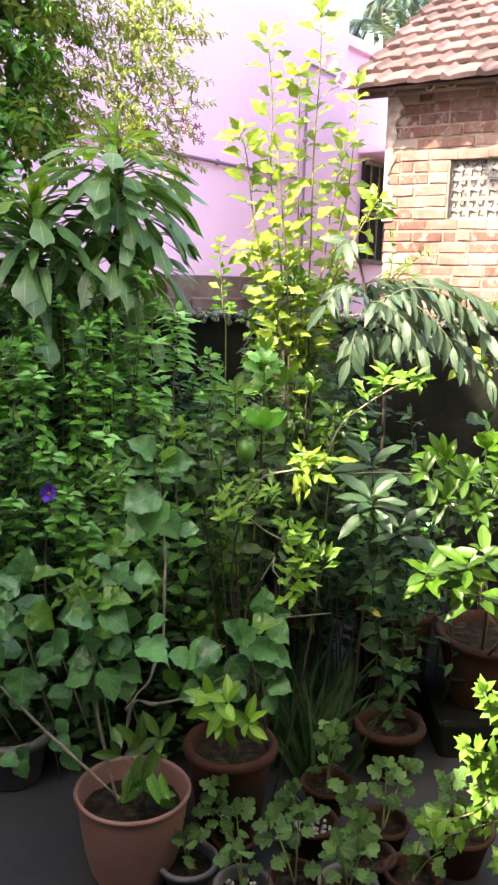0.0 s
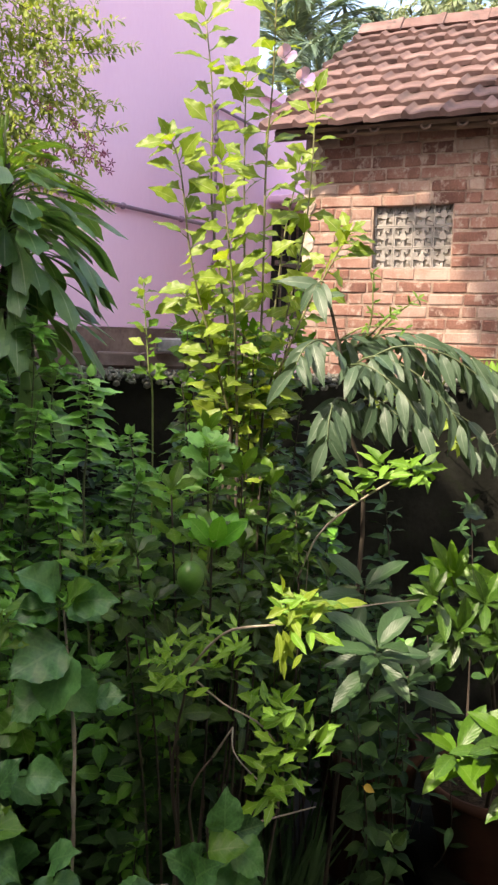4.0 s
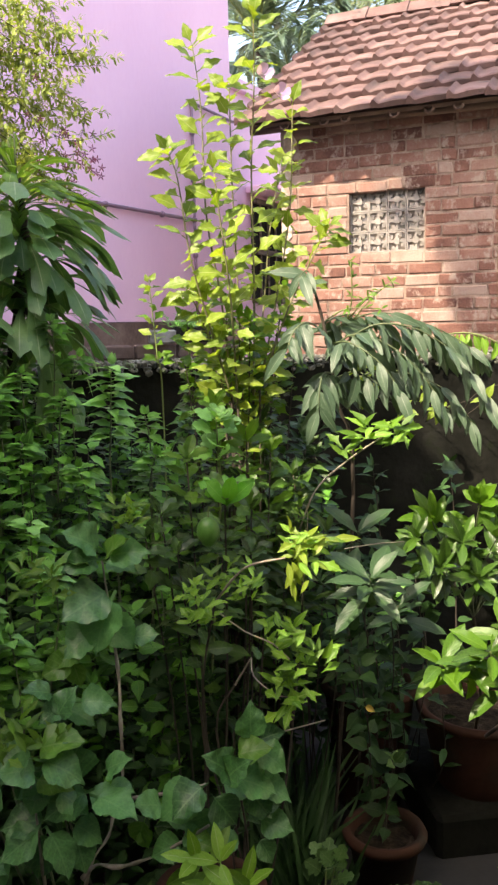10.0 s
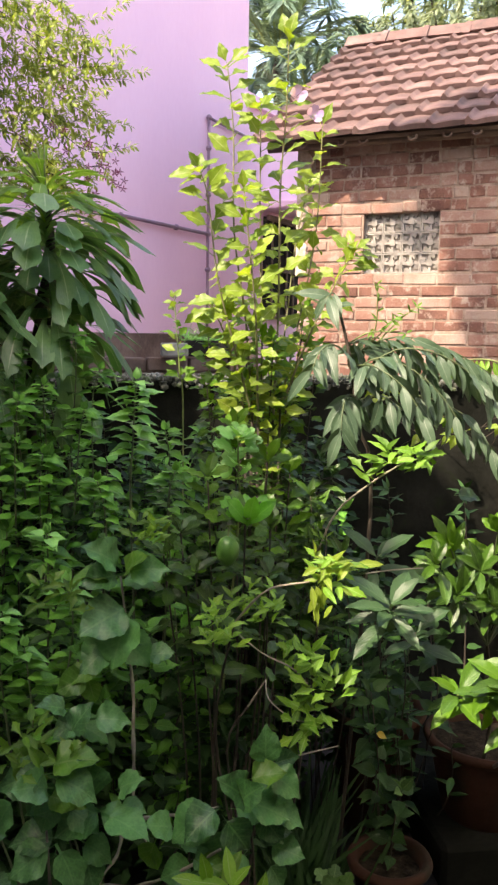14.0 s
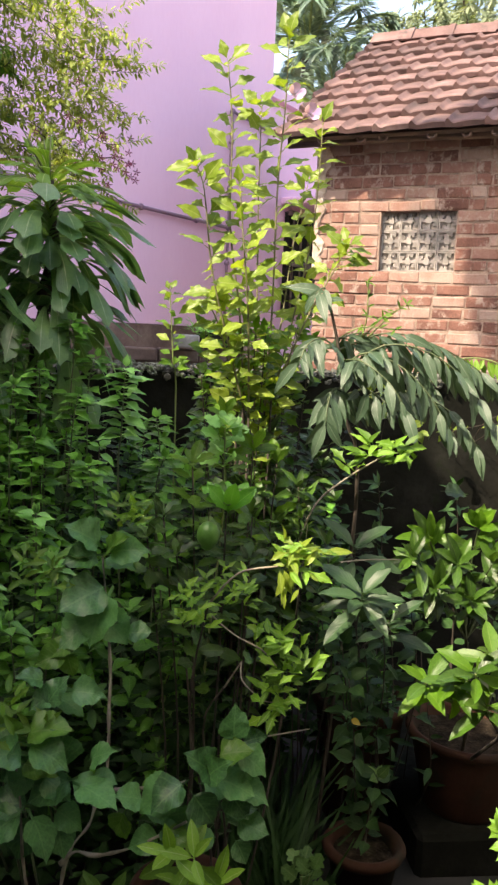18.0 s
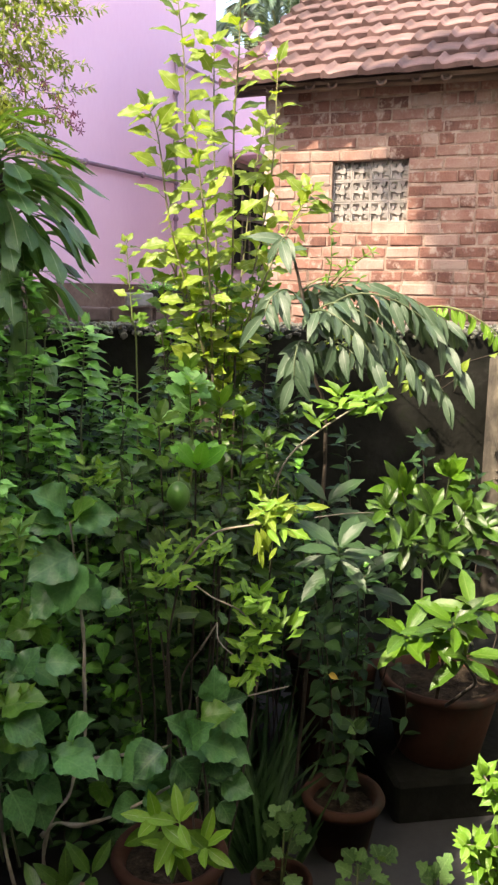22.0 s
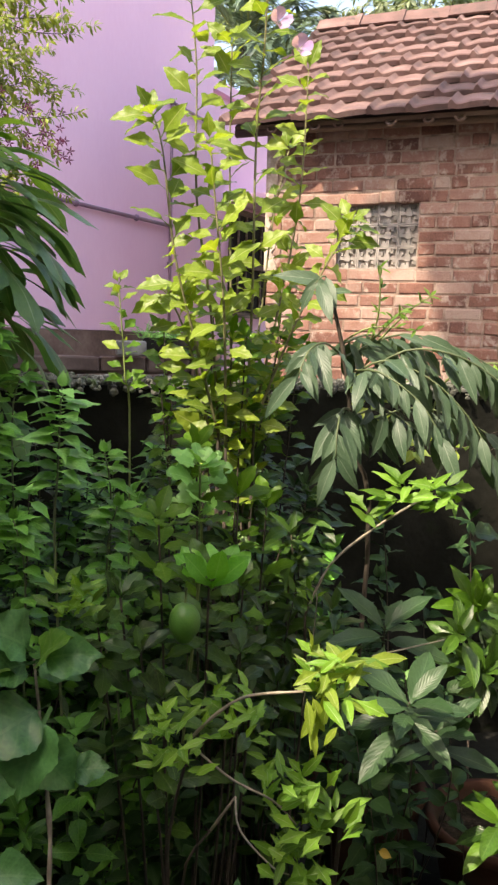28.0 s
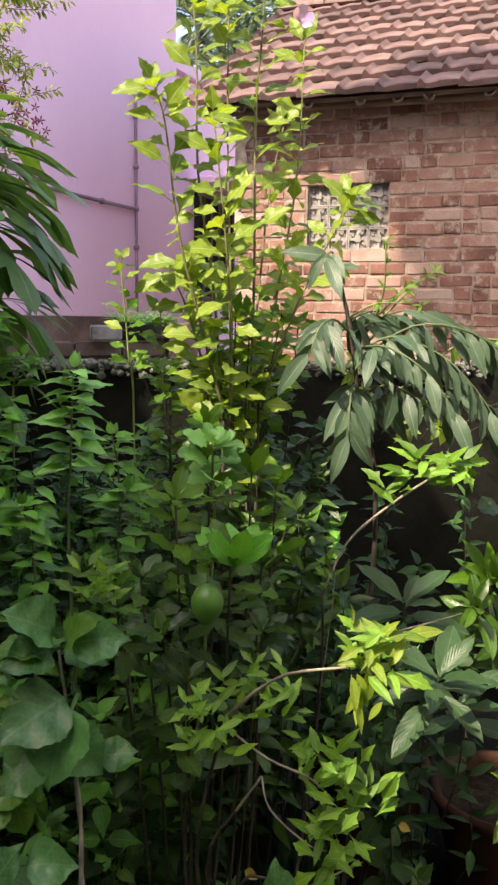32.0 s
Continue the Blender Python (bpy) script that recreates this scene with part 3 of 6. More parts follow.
# pink house: a tall wall that runs away to the right, and a lower wing
pink = thing("pink_house", (0.454, 8.0, 0), "tall lilac-pink washed house with a brown plinth", "house")


def pink_box(name, lo, hi, mat, owner=None, label="", bevel=0.0):
    bm = bmesh.new()
    box(bm, lo, hi, pose(0, 0, 0, 0, 0, 53), bevel)
    return part(name, bm, mat, owner or pink, label)


pink_box("wall", (-5.0, 0, 1.375), (0.73, 4.0, 7.2), M_PINK)
pink_box("plinth", (-5.0, -0.012, 0), (0.73, 3.99, 1.372), M_PLINTH, label="dark brown plinth")
pink_box("wing", (0.735, 0.15, 0.6), (3.6, 3.6, 3.62), M_PINK, label="lower pink wing")
pink_box("parapet", (0.73, 0.08, 3.62), (3.65, 3.65, 3.72), M_PINK, label="weathered parapet cap")
win = pink_box("window", (1.36, 0.1, 1.55), (2.2, 0.2, 2.6), M_DARK, label="dark window opening")
for k in range(5):
    bar_x = 1.44 + 0.17 * k
    pink_box("bar", (bar_x, 0.075, 1.55), (bar_x + 0.018, 0.093, 2.6), M_WOOD, win)
for z0 in (1.55, 2.05, 2.56):
    pink_box("frame", (1.34, 0.06, z0), (2.22, 0.098, z0 + 0.05), M_WOOD, win)
pink_box("sunshade", (1.26, -0.3, 2.66), (2.35, 0.15, 2.73), M_PINK, label="pink-washed concrete sunshade", bevel=0.01)


def pipe_run(owner, a, b, r, name="pipe", mat=M_PIPE):
    bm = bmesh.new()
    tube(bm, [Vector(a).lerp(Vector(b), k / 6) for k in range(7)], r, r, 10)
    return part(name, bm, mat, owner, smooth=True)


wall_pipe = thing("wall_pipe", (0.454, 8.0, 2.26), "thin painted pipe fixed to the pink wall", "pipe")
ux, uy = math.cos(radians(53)), math.sin(radians(53))
nx, ny = uy, -ux


def on_pink(s, z, off=0.03):
    return Vector((s * ux + nx * off, s * uy + ny * off, z - 2.26))


pipe_run(wall_pipe, on_pink(-4.5, 2.262), on_pink(0.02, 2.262), 0.015)
pipe_run(wall_pipe, on_pink(0, 1.42), on_pink(0, 3.26), 0.013)
pipe_run(wall_pipe, on_pink(0, 3.26), on_pink(0.72, 3.23), 0.013)
for s, z in ((0, 3.0), (0, 2.6), (0, 1.95), (-0.5, 2.262), (-1.25, 2.262), (-2.0, 2.262), (0.0, 3.26), (0, 2.262)):
    bm = bmesh.new()
    bmesh.ops.create_uvsphere(bm, u_segments=10, v_segments=7, radius=0.026, matrix=Matrix.Translation(on_pink(s, z)))
    part("clip", bm, M_PIPE, wall_pipe, smooth=True)

# old low brick wall and clutter between the garden wall and the pink house
low_wall = thing("low_brick_wall", (-0.2, 4.7, 0), "old brown brick wall, low and weathered", "wall")
LB = pose(0, 0, 0, 0, 0, 8)
bm = bmesh.new()
box(bm, (-1.6, 0.035, 0), (0.66, 0.22, 1.235), LB)
part("core", bm, M_PLINTH, low_wall)
bm = bmesh.new()
box(bm, (0.54, -0.02, 0), (0.68, 0.26, 1.34), LB, 0.012)
part("pillar", bm, M_PLINTH, low_wall, "squat weathered pillar")
block = thing("white_block", (0.036, 4.7, 1.252), "pale concrete block on the low wall", "block")
box_ob("body", (-0.07, -0.05, 0.0), (0.07, 0.1, 0.07), M_WHITE, block, bevel=0.008)
trough = thing("planter_trough", (0.195, 4.82, 1.252), "dark planter with feathery green plants", "planter")
box_ob("trough", (-0.1, -0.08, 0.0), (0.13, 0.12, 0.085), M_DARK, trough, bevel=0.01)
f = Foliage(trough, 5, 160)
for i in range(150):
    p = Vector((0.195 + f.rng.uniform(-0.12, 0.16), 4.81 + f.rng.uniform(-0.08, 0.1), 1.335))
    f.add("strap", L_TOWER, p, (f.rng.uniform(-1, 1), f.rng.uniform(-1, 0.4), f.rng.uniform(0.3, 1.2)), (0, -0.4, 1), f.rng.uniform(0.06, 0.13))

# ---- brick hut ----
HX, HY, HA = 1.55, 5.75, -31.0
HUT = pose(HX, HY, 0, 0, 0, HA)          # x along the front wall, y into the hut
hut = thing("brick_hut", (HX, HY, 0), "small red brick hut with a clay tiled gable roof", "house")
hut.rotation_euler = (0, 0, radians(HA))
S0, S1, DEEP, EAVE = -0.71, 2.6, 3.3, 2.64
WIN = (-0.255, 0.245, 1.79, 2.187)
PITCH = 31.0
back = 0.007


front = thing("front_wall", (0, 0, 0), "weathered red brick front wall with pale mortar", "")
front.parent = hut
del front["label"]
for lo, hi in (((S0 + 0.01, back, 0), (WIN[0], 0.23, 2.75)), ((WIN[1], back, 0), (S1, 0.23, 2.75)), ((WIN[0], back, 0), (WIN[1], 0.23, WIN[2])),
               ((WIN[0], back, WIN[3]), (WIN[1], 0.23, 2.75))):
    box_ob("mortar_bed", lo, hi, M_MORTAR, front)
side = thing("side_wall", (0, 0, 0), "", "")
side.parent = hut
bm = bmesh.new()
prof = [(0.012, 0), (DEEP, 0), (DEEP, 2.7), (1.72, 3.62), (0.012, 2.72)]
lo = [bm.verts.new((S0 + back, y, z)) for y, z in prof]
hi = [bm.verts.new((S0 + 0.23, y, z)) for y, z in prof]
bm.faces.new(lo[::-1]), bm.faces.new(hi)
for i in range(5):
    bm.faces.new((lo[i], lo[(i + 1) % 5], hi[(i + 1) % 5], hi[i]))
part("mortar_bed", bm, M_MORTAR, side)
box_ob("end_wall", (S1, 0.24, 0), (S1 + 0.2, DEEP, 2.7), M_MORTAR, hut)
box_ob("rear_wall", (S0 + 0.24, DEEP - 0.2, 0), (S1, DEEP, 2.7), M_MORTAR, hut)


def brick_mesh(length, seed, tall=0.067, deep=0.1, clay=M_BRICK):
    """One hand-moulded brick: uneven faces, worn arrises."""
    rng = random.Random(seed)
    bm = bmesh.new()
    box(bm, (-length / 2, 0, -tall / 2), (length / 2, deep, tall / 2), None, 0.007)
    for v in bm.verts:
        v.co += Vector((rng.uniform(-1, 1), rng.uniform(-0.8, 0.8), rng.uniform(-1, 1))) * 0.0036
    me = bpy.data.meshes.new("brick")
    bm.to_mesh(me)
    bm.free()
    me.materials.append(clay)
    return me


STRETCHERS = [brick_mesh(0.232, s) for s in range(6)]
HEADERS = [brick_mesh(0.112, s + 20) for s in range(6)]
brng = random.Random(11)
COURSE = 0.0768


def lay(owner, x, z, length, turn=0.0):
    lib = STRETCHERS if length > 0.16 else HEADERS
    ob = link_mesh("brick", brng.choice(lib), M_BRICK, owner)
    ob.matrix_basis = pose(x if not turn else S0, brng.uniform(-0.003, 0.003) if not turn else x, z, 0, brng.uniform(-0.5, 0.5), turn) @ Matrix.Diagonal((length / (0.232 if length > 0.16 else 0.112), 1, 1, 1))
    if turn:
        ob.matrix_basis = pose(S0 + brng.uniform(-0.003, 0.003), x, z, 0, 0, -90) @ Matrix.Diagonal((length / (0.232 if length > 0.16 else 0.112), 1, 1, 1))


for i in range(22):
    z = 1.02 + i * COURSE + COURSE / 2
    spans = [(S0, 1.25)]
    if WIN[2] - 0.02 < z < WIN[3] + 0.02:
        spans = [(S0, WIN[0]), (WIN[1], 1.25)]
    if z > 2.66:
        continue
    for a, b in spans:
        x = a
        first = True
        while x < b - 0.03:
            heads = 0.45 if x > 0.3 else 0.18
            ln = 0.104 if (first and i % 2) or brng.random() < heads else 0.212
            ln *= brng.uniform(0.93, 1.05)
            if b - (x + ln) < 0.06:
                ln = b - x - 0.004
            lay(front, x + ln / 2, z + brng.uniform(-0.004, 0.004), ln - brng.uniform(0.005, 0.013))
            x += ln
            first = False
    x = 0.0
    while x < 1.0:
        ln = 0.115 if (x == 0 and i % 2 == 0) else 0.235
        lay(side, x + ln / 2, z, ln - 0.011, -90.0)
        x += ln

OLD = [brick_mesh(0.205, s + 40, 0.066, 0.1, M_PLINTH) for s in range(5)]
for i in range(4):
    x = -1.2 + (0.1 if i % 2 else 0.0)
    while x < 0.52:
        ob = link_mesh("brick", brng.choice(OLD), M_PLINTH, low_wall)
        ob.matrix_basis = LB @ pose(x + 0.1, 0.012 + brng.uniform(-0.005, 0.005), 1.21 - 0.078 * i, 0, brng.uniform(-1, 1), 0)
        x += 0.218

# pierced concrete window
jali = thing("window_1", (0, 0, 0), "pierced cream concrete grille in the brick wall", "window", kind="structure")
jali.parent = None
jali.matrix_world = HUT
box_ob("backing", (WIN[0] + 0.004, 0.071, WIN[2] + 0.004), (WIN[1] - 0.004, 0.13, WIN[3] - 0.004), M_HOLE, jali)
cw, ch = (WIN[1] - WIN[0]) / 4, (WIN[3] - WIN[2]) / 3
for cx in range(4):
    for cz in range(3):
        bm = bmesh.new()
        x0, z0 = WIN[0] + cx * cw, WIN[2] + cz * ch
        y0, y1, w = 0.045, 0.085, 0.011

        def bar(a, b, c, d, y=0.0):
            box(bm, (x0 + a * cw, y0 + y, z0 + b * ch), (x0 + c * cw, y1, z0 + d * ch))
        bar(0.01, 0.01, 0.99, 0.08), bar(0.01, 0.92, 0.99, 0.99), bar(0.01, 0.08, 0.08, 0.92), bar(0.92, 0.08, 0.99, 0.92)
        bar(0.36, 0.36, 0.64, 0.64, -0.004)
        for k in range(4):
            for (a, b, c, d) in ((0.43, 0.64, 0.57, 0.8), (0.43, 0.8, 0.78, 0.92), (0.08, 0.62, 0.28, 0.76)):
                for _ in range(k):
                    a, b, c, d = b, 1 - c, d, 1 - a
                bar(min(a, c), min(b, d), max(a, c), max(b, d), 0.003)
        part("block", bm, M_CONC, jali)

# roof: battens, tiles in rows, ridge
roof = thing("roof", (0, 0, 0), "", "")
roof.parent = hut
R0 = Vector((-0.9, -0.28, EAVE - 0.02))
slope = radians(PITCH)
along = Vector((0, math.cos(slope), math.sin(slope)))
RIDGE_LEN = 2.0 / math.cos(slope)
bm = bmesh.new()
box(bm, (-0.86, 0.04, -0.07), (S1 + 0.2, RIDGE_LEN, -0.045), Matrix.Translation((0, -0.28, EAVE)) @ pose(0, 0, 0, PITCH, 0, 0))
part("deck", bm, M_WOOD, roof, "dark timber battens under the tiles")
bm = bmesh.new()
box(bm, (-0.86, -RIDGE_LEN, -0.09), (S1 + 0.2, 0.0, -0.05), Matrix.Translation((0, 3.72, EAVE)) @ pose(0, 0, 0, -PITCH, 0, 0))
part("rear_slope", bm, M_TILE, roof)
TW, TL, ROWS_N = 0.225, RIDGE_LEN / 9, 9


def tile_mesh(seed):
    """An interlocking clay tile: hollow pan, raised roll at one edge, thick curved nose."""
    rng = random.Random(seed)
    bm = bmesh.new()
    cols = [0, 0.04, 0.09, 0.13, 0.17, 0.22, 0.27, 0.34, 0.5, 0.66, 0.8, 0.9, 0.96, 1.0]
    rise = [0.004, 0.024, 0.032, 0.024, 0.008, 0.001, 0.0, 0.003, 0.01, 0.011, 0.006, 0.002, 0.0, 0.002]
    rows = [0.0, 0.03, 0.12, 0.5, 1.05]
    top, low = [], []
    for r, v in enumerate(rows):
        for dst, dz in ((top, 0.0), (low, -0.026 if r == 0 else -0.02)):
            line = []
            for c, h in zip(cols, rise):
                nose = -0.005 if r == 0 else 0
                bow = 0.03 * math.sin(c * math.pi) if r <= 1 else 0
                line.append(bm.verts.new((c * TW * 1.04, v * TL - bow * 0.6 + 0.028 * (c - 0.5) * (r < 2), h * (0.85 if dz == 0.0 else 0.15) + 0.036 * (1 - v) + nose + dz + rng.uniform(-0.0015, 0.0015))))
            dst.append(line)
    n = len(cols)
    for g, flip in ((top, False), (low, True)):
        for a, b in zip(g, g[1:]):
            for k in range(n - 1):
                q = (a[k], a[k + 1], b[k + 1], b[k])
                bm.faces.new(q[::-1] if flip else q)
    for k in range(n - 1):
        bm.faces.new((low[0][k], low[0][k + 1], top[0][k + 1], top[0][k]))
    for r in range(len(rows) - 1):
        bm.faces.new((low[r + 1][0], low[r][0], top[r][0], top[r + 1][0]))
        bm.faces.new((low[r][-1], low[r + 1][-1], top[r + 1][-1], top[r][-1]))
    me = bpy.data.meshes.new("tile")
    bm.to_mesh(me)
    bm.free()
    me.materials.append(M_TILE)
    me.shade_smooth()
    me.set_sharp_from_angle(angle=radians(35))
    return me


bm = bmesh.new()
tube(bm, [Vector((-0.9 + 0.44 * k, -0.1, EAVE - 0.03 + 0.004 * math.sin(k))) for k in range(9)], 0.026, 0.024, 12, 0.1)
part("purlin", bm, M_WOOD, roof, "round dark timber purlin under the eave", smooth=True)
for k in range(9):
    bm = bmesh.new()
    tube(bm, [Vector((-0.62 + 0.23 * k + 0.05 * math.sin(k * 2.3) + 0.026 * math.cos(a), -0.22, EAVE - 0.035 + 0.028 * math.sin(a))) for a in [math.pi * (1 + i / 8) for i in range(9)]], 0.009, 0.009, 6, 0.2)
    part("tile_lug", bm, M_PLINTH, roof, smooth=True)
bm = bmesh.new()
edge_rng = random.Random(9)
prev = None
for k in range(31):
    z = 1.78 + 0.84 * k / 30
    w = 0.045 + 0.05 * noise.noise(Vector((0, 0, z * 7))) + 0.03 * noise.noise(Vector((3, 0, z * 23)))
    w = max(0.012, w + (0.03 if k > 24 else 0))
    row = [bm.verts.new((S0 - 0.012, 0.16, z)), bm.verts.new((S0 - 0.014, -0.008, z)), bm.verts.new((S0 + 0.01, -0.016, z)), bm.verts.new((S0 + w, -0.012 + edge_rng.uniform(-0.003, 0.003), z)), bm.verts.new((S0 + w + 0.006, 0.002, z))]
    if prev:
        for a_, b_, c_, d_ in zip(prev, prev[1:], row[1:], row):
            bm.faces.new((a_, b_, c_, d_))
    prev = row
part("corner_plaster", bm, M_RENDER, hut, "ragged cream plaster left on the corner")

TILES = [tile_mesh(s) for s in range(5)]
for r in range(ROWS_N):
    for c in range(15):
        x = -0.93 + c * TW + (TW / 2 if r % 2 else 0) + brng.uniform(-0.006, 0.006)
        p = R0 + along * (r * TL + brng.uniform(-0.008, 0.008))
        ob = link_mesh("tile", brng.choice(TILES), M_TILE, roof)
        ob.matrix_basis = pose(x, p.y, p.z, PITCH, brng.uniform(-1.2, 1.2), brng.uniform(-1, 1))
for r in range(1, ROWS_N, 2):
    p = R0 + along * (r * TL)
    ob = link_mesh("tile", TILES[r % 5], M_TILE, roof)
    ob.matrix_basis = pose(-0.93, p.y, p.z, PITCH, 0, 0) @ Matrix.Diagonal((0.48, 1, 1, 1))
bm = bmesh.new()
cap = [(-0.15, -0.075), (-0.045, 0.03), (0.045, 0.03), (0.15, -0.075), (0.13, -0.085), (0.04, 0.01), (-0.04, 0.01), (-0.13, -0.085)]
for x0, x1, k0, k1 in ((0.0, 0.35, 1.0, 1.04), (0.31, 0.355, 1.2, 1.2)):
    ends = [[bm.verts.new((xx, y_ * kk, z_ * kk + 0.004 * kk)) for y_, z_ in cap] for xx, kk in ((x0, k0), (x1, k1))]
    for k in range(8):
        bm.faces.new((ends[0][k], ends[0][(k + 1) % 8], ends[1][(k + 1) % 8], ends[1][k]))
    for ring in ends:
        for a_, b_, c_, d_ in ((0, 1, 6, 7), (1, 2, 5, 6), (2, 3, 4, 5)):
            bm.faces.new((ring[a_], ring[b_], ring[c_], ring[d_]))
bmesh.ops.recalc_face_normals(bm, faces=bm.faces[:])
ridge_me = bpy.data.meshes.new("ridge_tile")
bm.to_mesh(ridge_me)
bm.free()
ridge_me.materials.append(M_TILE)
RZ = EAVE + 2.0 * math.tan(slope) - 0.03
for k in range(10):
    ob = link_mesh("ridge_tile", ridge_me, M_TILE, roof)
    ob.matrix_basis = pose(-0.92 + k * 0.34, 1.72, RZ + 0.05, 0, brng.uniform(-1.5, 1.5), 0)

# ---- plants ----


def pot(loc, top_r, height, mat, label, soil=0.03, rim=0.012, category="flower pot", name="flower_pot", base=0.72, bowl=False):
    """A tapered pot with a rolled rim, hollow, filled with soil; a bowl is rounded towards its foot."""
    if loc[2] < FLOOR_Z:
        loc, height = (loc[0], loc[1], FLOOR_Z + 0.002), height - FLOOR_Z
    p = thing(name, loc, label, category)
    prof = [(base * top_r * 0.96, 0.0), (base * top_r, 0.006), (top_r * 0.97, height * 0.86), (top_r * 0.975, height - rim * 2.2), (top_r + rim * 0.6, height - rim * 2.0),
            (top_r + rim, height - rim), (top_r + rim * 0.5, height), (top_r - rim * 0.6, height - rim * 0.2), (top_r - rim, height - rim * 1.4), (top_r * 0.9 - rim, height - soil - 0.02)]
    if bowl:
        prof[:2] = [(0.56 * top_r, 0.0), (0.66 * top_r, 0.02 * height), (0.76 * top_r, 0.13 * height), (0.85 * top_r, 0.36 * height), (0.92 * top_r, 0.62 * height)]
    bm = bmesh.new()
    n = 36
    rings = [[bm.verts.new((r * math.cos(k * math.tau / n), r * math.sin(k * math.tau / n), z)) for k in range(n)] for r, z in prof]
    for a, b in zip(rings, rings[1:]):
        for k in range(n):
            bm.faces.new((a[k], a[(k + 1) % n], b[(k + 1) % n], b[k]))
    bm.faces.new(rings[0][::-1])
    part("body", bm, mat, p, smooth=True)
    bm = bmesh.new()
    bmesh.ops.create_circle(bm, cap_ends=True, segments=28, radius=top_r * 0.94 - rim * 0.9)
    bmesh.ops.inset_region(bm, faces=bm.faces[:], thickness=top_r * 0.3)
    bmesh.ops.subdivide_edges(bm, edges=bm.edges[:], cuts=2, use_grid_fill=True)
    for v in bm.verts:
        v.co.z = height - soil + 0.012 * noise.noise((v.co + Vector(loc)) * 28)
    part("soil", bm, M_SOIL, p, "dark crumbly soil", smooth=True)
    return p


def pebbles(owner, r, z, n, seed):
    rng = random.Random(seed)
    for i in range(n):
        a, d = rng.uniform(0, 6.28), r * math.sqrt(rng.random())
        bm = bmesh.new()
        bmesh.ops.create_icosphere(bm, subdivisions=1, radius=rng.uniform(0.003, 0.0065))
        for v in bm.verts:
            v.co *= rng.uniform(0.75, 1.2)
        ob = part("pebble", bm, M_STONE, owner)
        ob.location = (d * math.cos(a), d * math.sin(a), z)


# tall bright hibiscus by the wall
hib = thing("tall_hibiscus", (0.12, 2.24, 0), "tall slender hibiscus with bright yellow-green toothed leaves", "shrub")
f = Foliage(hib, 1, 420)
hr = random.Random(19)
HIB_STEMS = [
    [(0.1, 2.26, 0), (0.104, 2.24, 1.155), (0.082, 2.22, 1.388), (0.05, 2.2, 1.585), (0.046, 2.2, 1.789), (0.031, 2.2, 1.928)],
    [(0.13, 2.3, 0), (0.134, 2.3, 1.149), (0.132, 2.32, 1.392), (0.123, 2.32, 1.667), (0.119, 2.3, 1.866)],
    [(0.14, 2.24, 0), (0.152, 2.25, 1.169), (0.159, 2.25, 1.405), (0.158, 2.25, 1.684), (0.163, 2.22, 1.849), (0.161, 2.2, 1.985)],
    [(0.09, 2.2, 0), (0.096, 2.2, 1.185), (0.051, 2.17, 1.337), (0.011, 2.15, 1.481), (-0.013, 2.13, 1.643), (-0.032, 2.12, 1.695)],
    [(0.15, 2.3, 0), (0.174, 2.32, 1.176), (0.224, 2.34, 1.396), (0.265, 2.36, 1.615), (0.274, 2.36, 1.85)],
    [(0.15, 2.24, 0), (0.163, 2.22, 1.198), (0.229, 2.2, 1.382), (0.289, 2.2, 1.499), (0.32, 2.2, 1.557)],
    [(0.12, 2.24, 0), (0.11, 2.2, 1.159), (0.093, 2.14, 1.388), (0.074, 2.12, 1.541), (0.061, 2.12, 1.657)],
    [(0.13, 2.3, 0), (0.169, 2.36, 1.158), (0.208, 2.42, 1.397), (0.23, 2.44, 1.581), (0.258, 2.44, 1.721)],
    [(0.1, 2.22, 0), (0.086, 2.24, 1.18), (0.062, 2.24, 1.284), (0.031, 2.22, 1.373), (0.003, 2.2, 1.422)],
]
for i, pts in enumerate(HIB_STEMS):
    # lower stems in darker bark, in place of shade
    stem(hib, pts[:2], 0.003, 0.0028, M_BARK)
    path = stem(hib, pts[1:], 0.0028, 0.0012, M_HSTEM)
    path = smooth_path([Vector(pts[0]).lerp(Vector(pts[1]), 0.6), pts[1]], 2)[:-1] + path
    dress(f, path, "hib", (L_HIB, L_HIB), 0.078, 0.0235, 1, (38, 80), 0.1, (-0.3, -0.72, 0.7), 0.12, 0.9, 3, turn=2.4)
for i in range(17):
    foot = Vector((hr.uniform(0.05, 0.22), hr.uniform(2.2, 2.4), 0.3))
    tip = Vector((hr.uniform(0.0, 0.3), hr.uniform(2.15, 2.55), hr.uniform(1.16, 1.46)))
    path = stem(hib, [foot, foot.lerp(tip, 0.5) + Vector((hr.uniform(-0.02, 0.02), 0, 0.05)), tip], 0.0026, 0.0012, M_BARK)
    # lower shoots borrow the darker citrus greens to look shaded
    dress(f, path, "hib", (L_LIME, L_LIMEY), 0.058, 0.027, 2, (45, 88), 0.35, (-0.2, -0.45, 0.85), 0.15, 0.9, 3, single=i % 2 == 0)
f.done()
for at in ((0.176, 2.18, 1.866), (0.213, 2.18, 1.828)):
    fl = thing("hibiscus_flower", at, "pale mauve hibiscus flower near the stem tip", "flower", "mauve hibiscus flowers")
    ff = Foliage(fl, at[0], 10, "petal")
    for k in range(5):
        ff.add("petal", L_MAUVE, at, around(ff.rng, Vector((0.2, -0.8, 0.2)), 62, k * 1.2566), (0, -1, 0.2), 0.027)

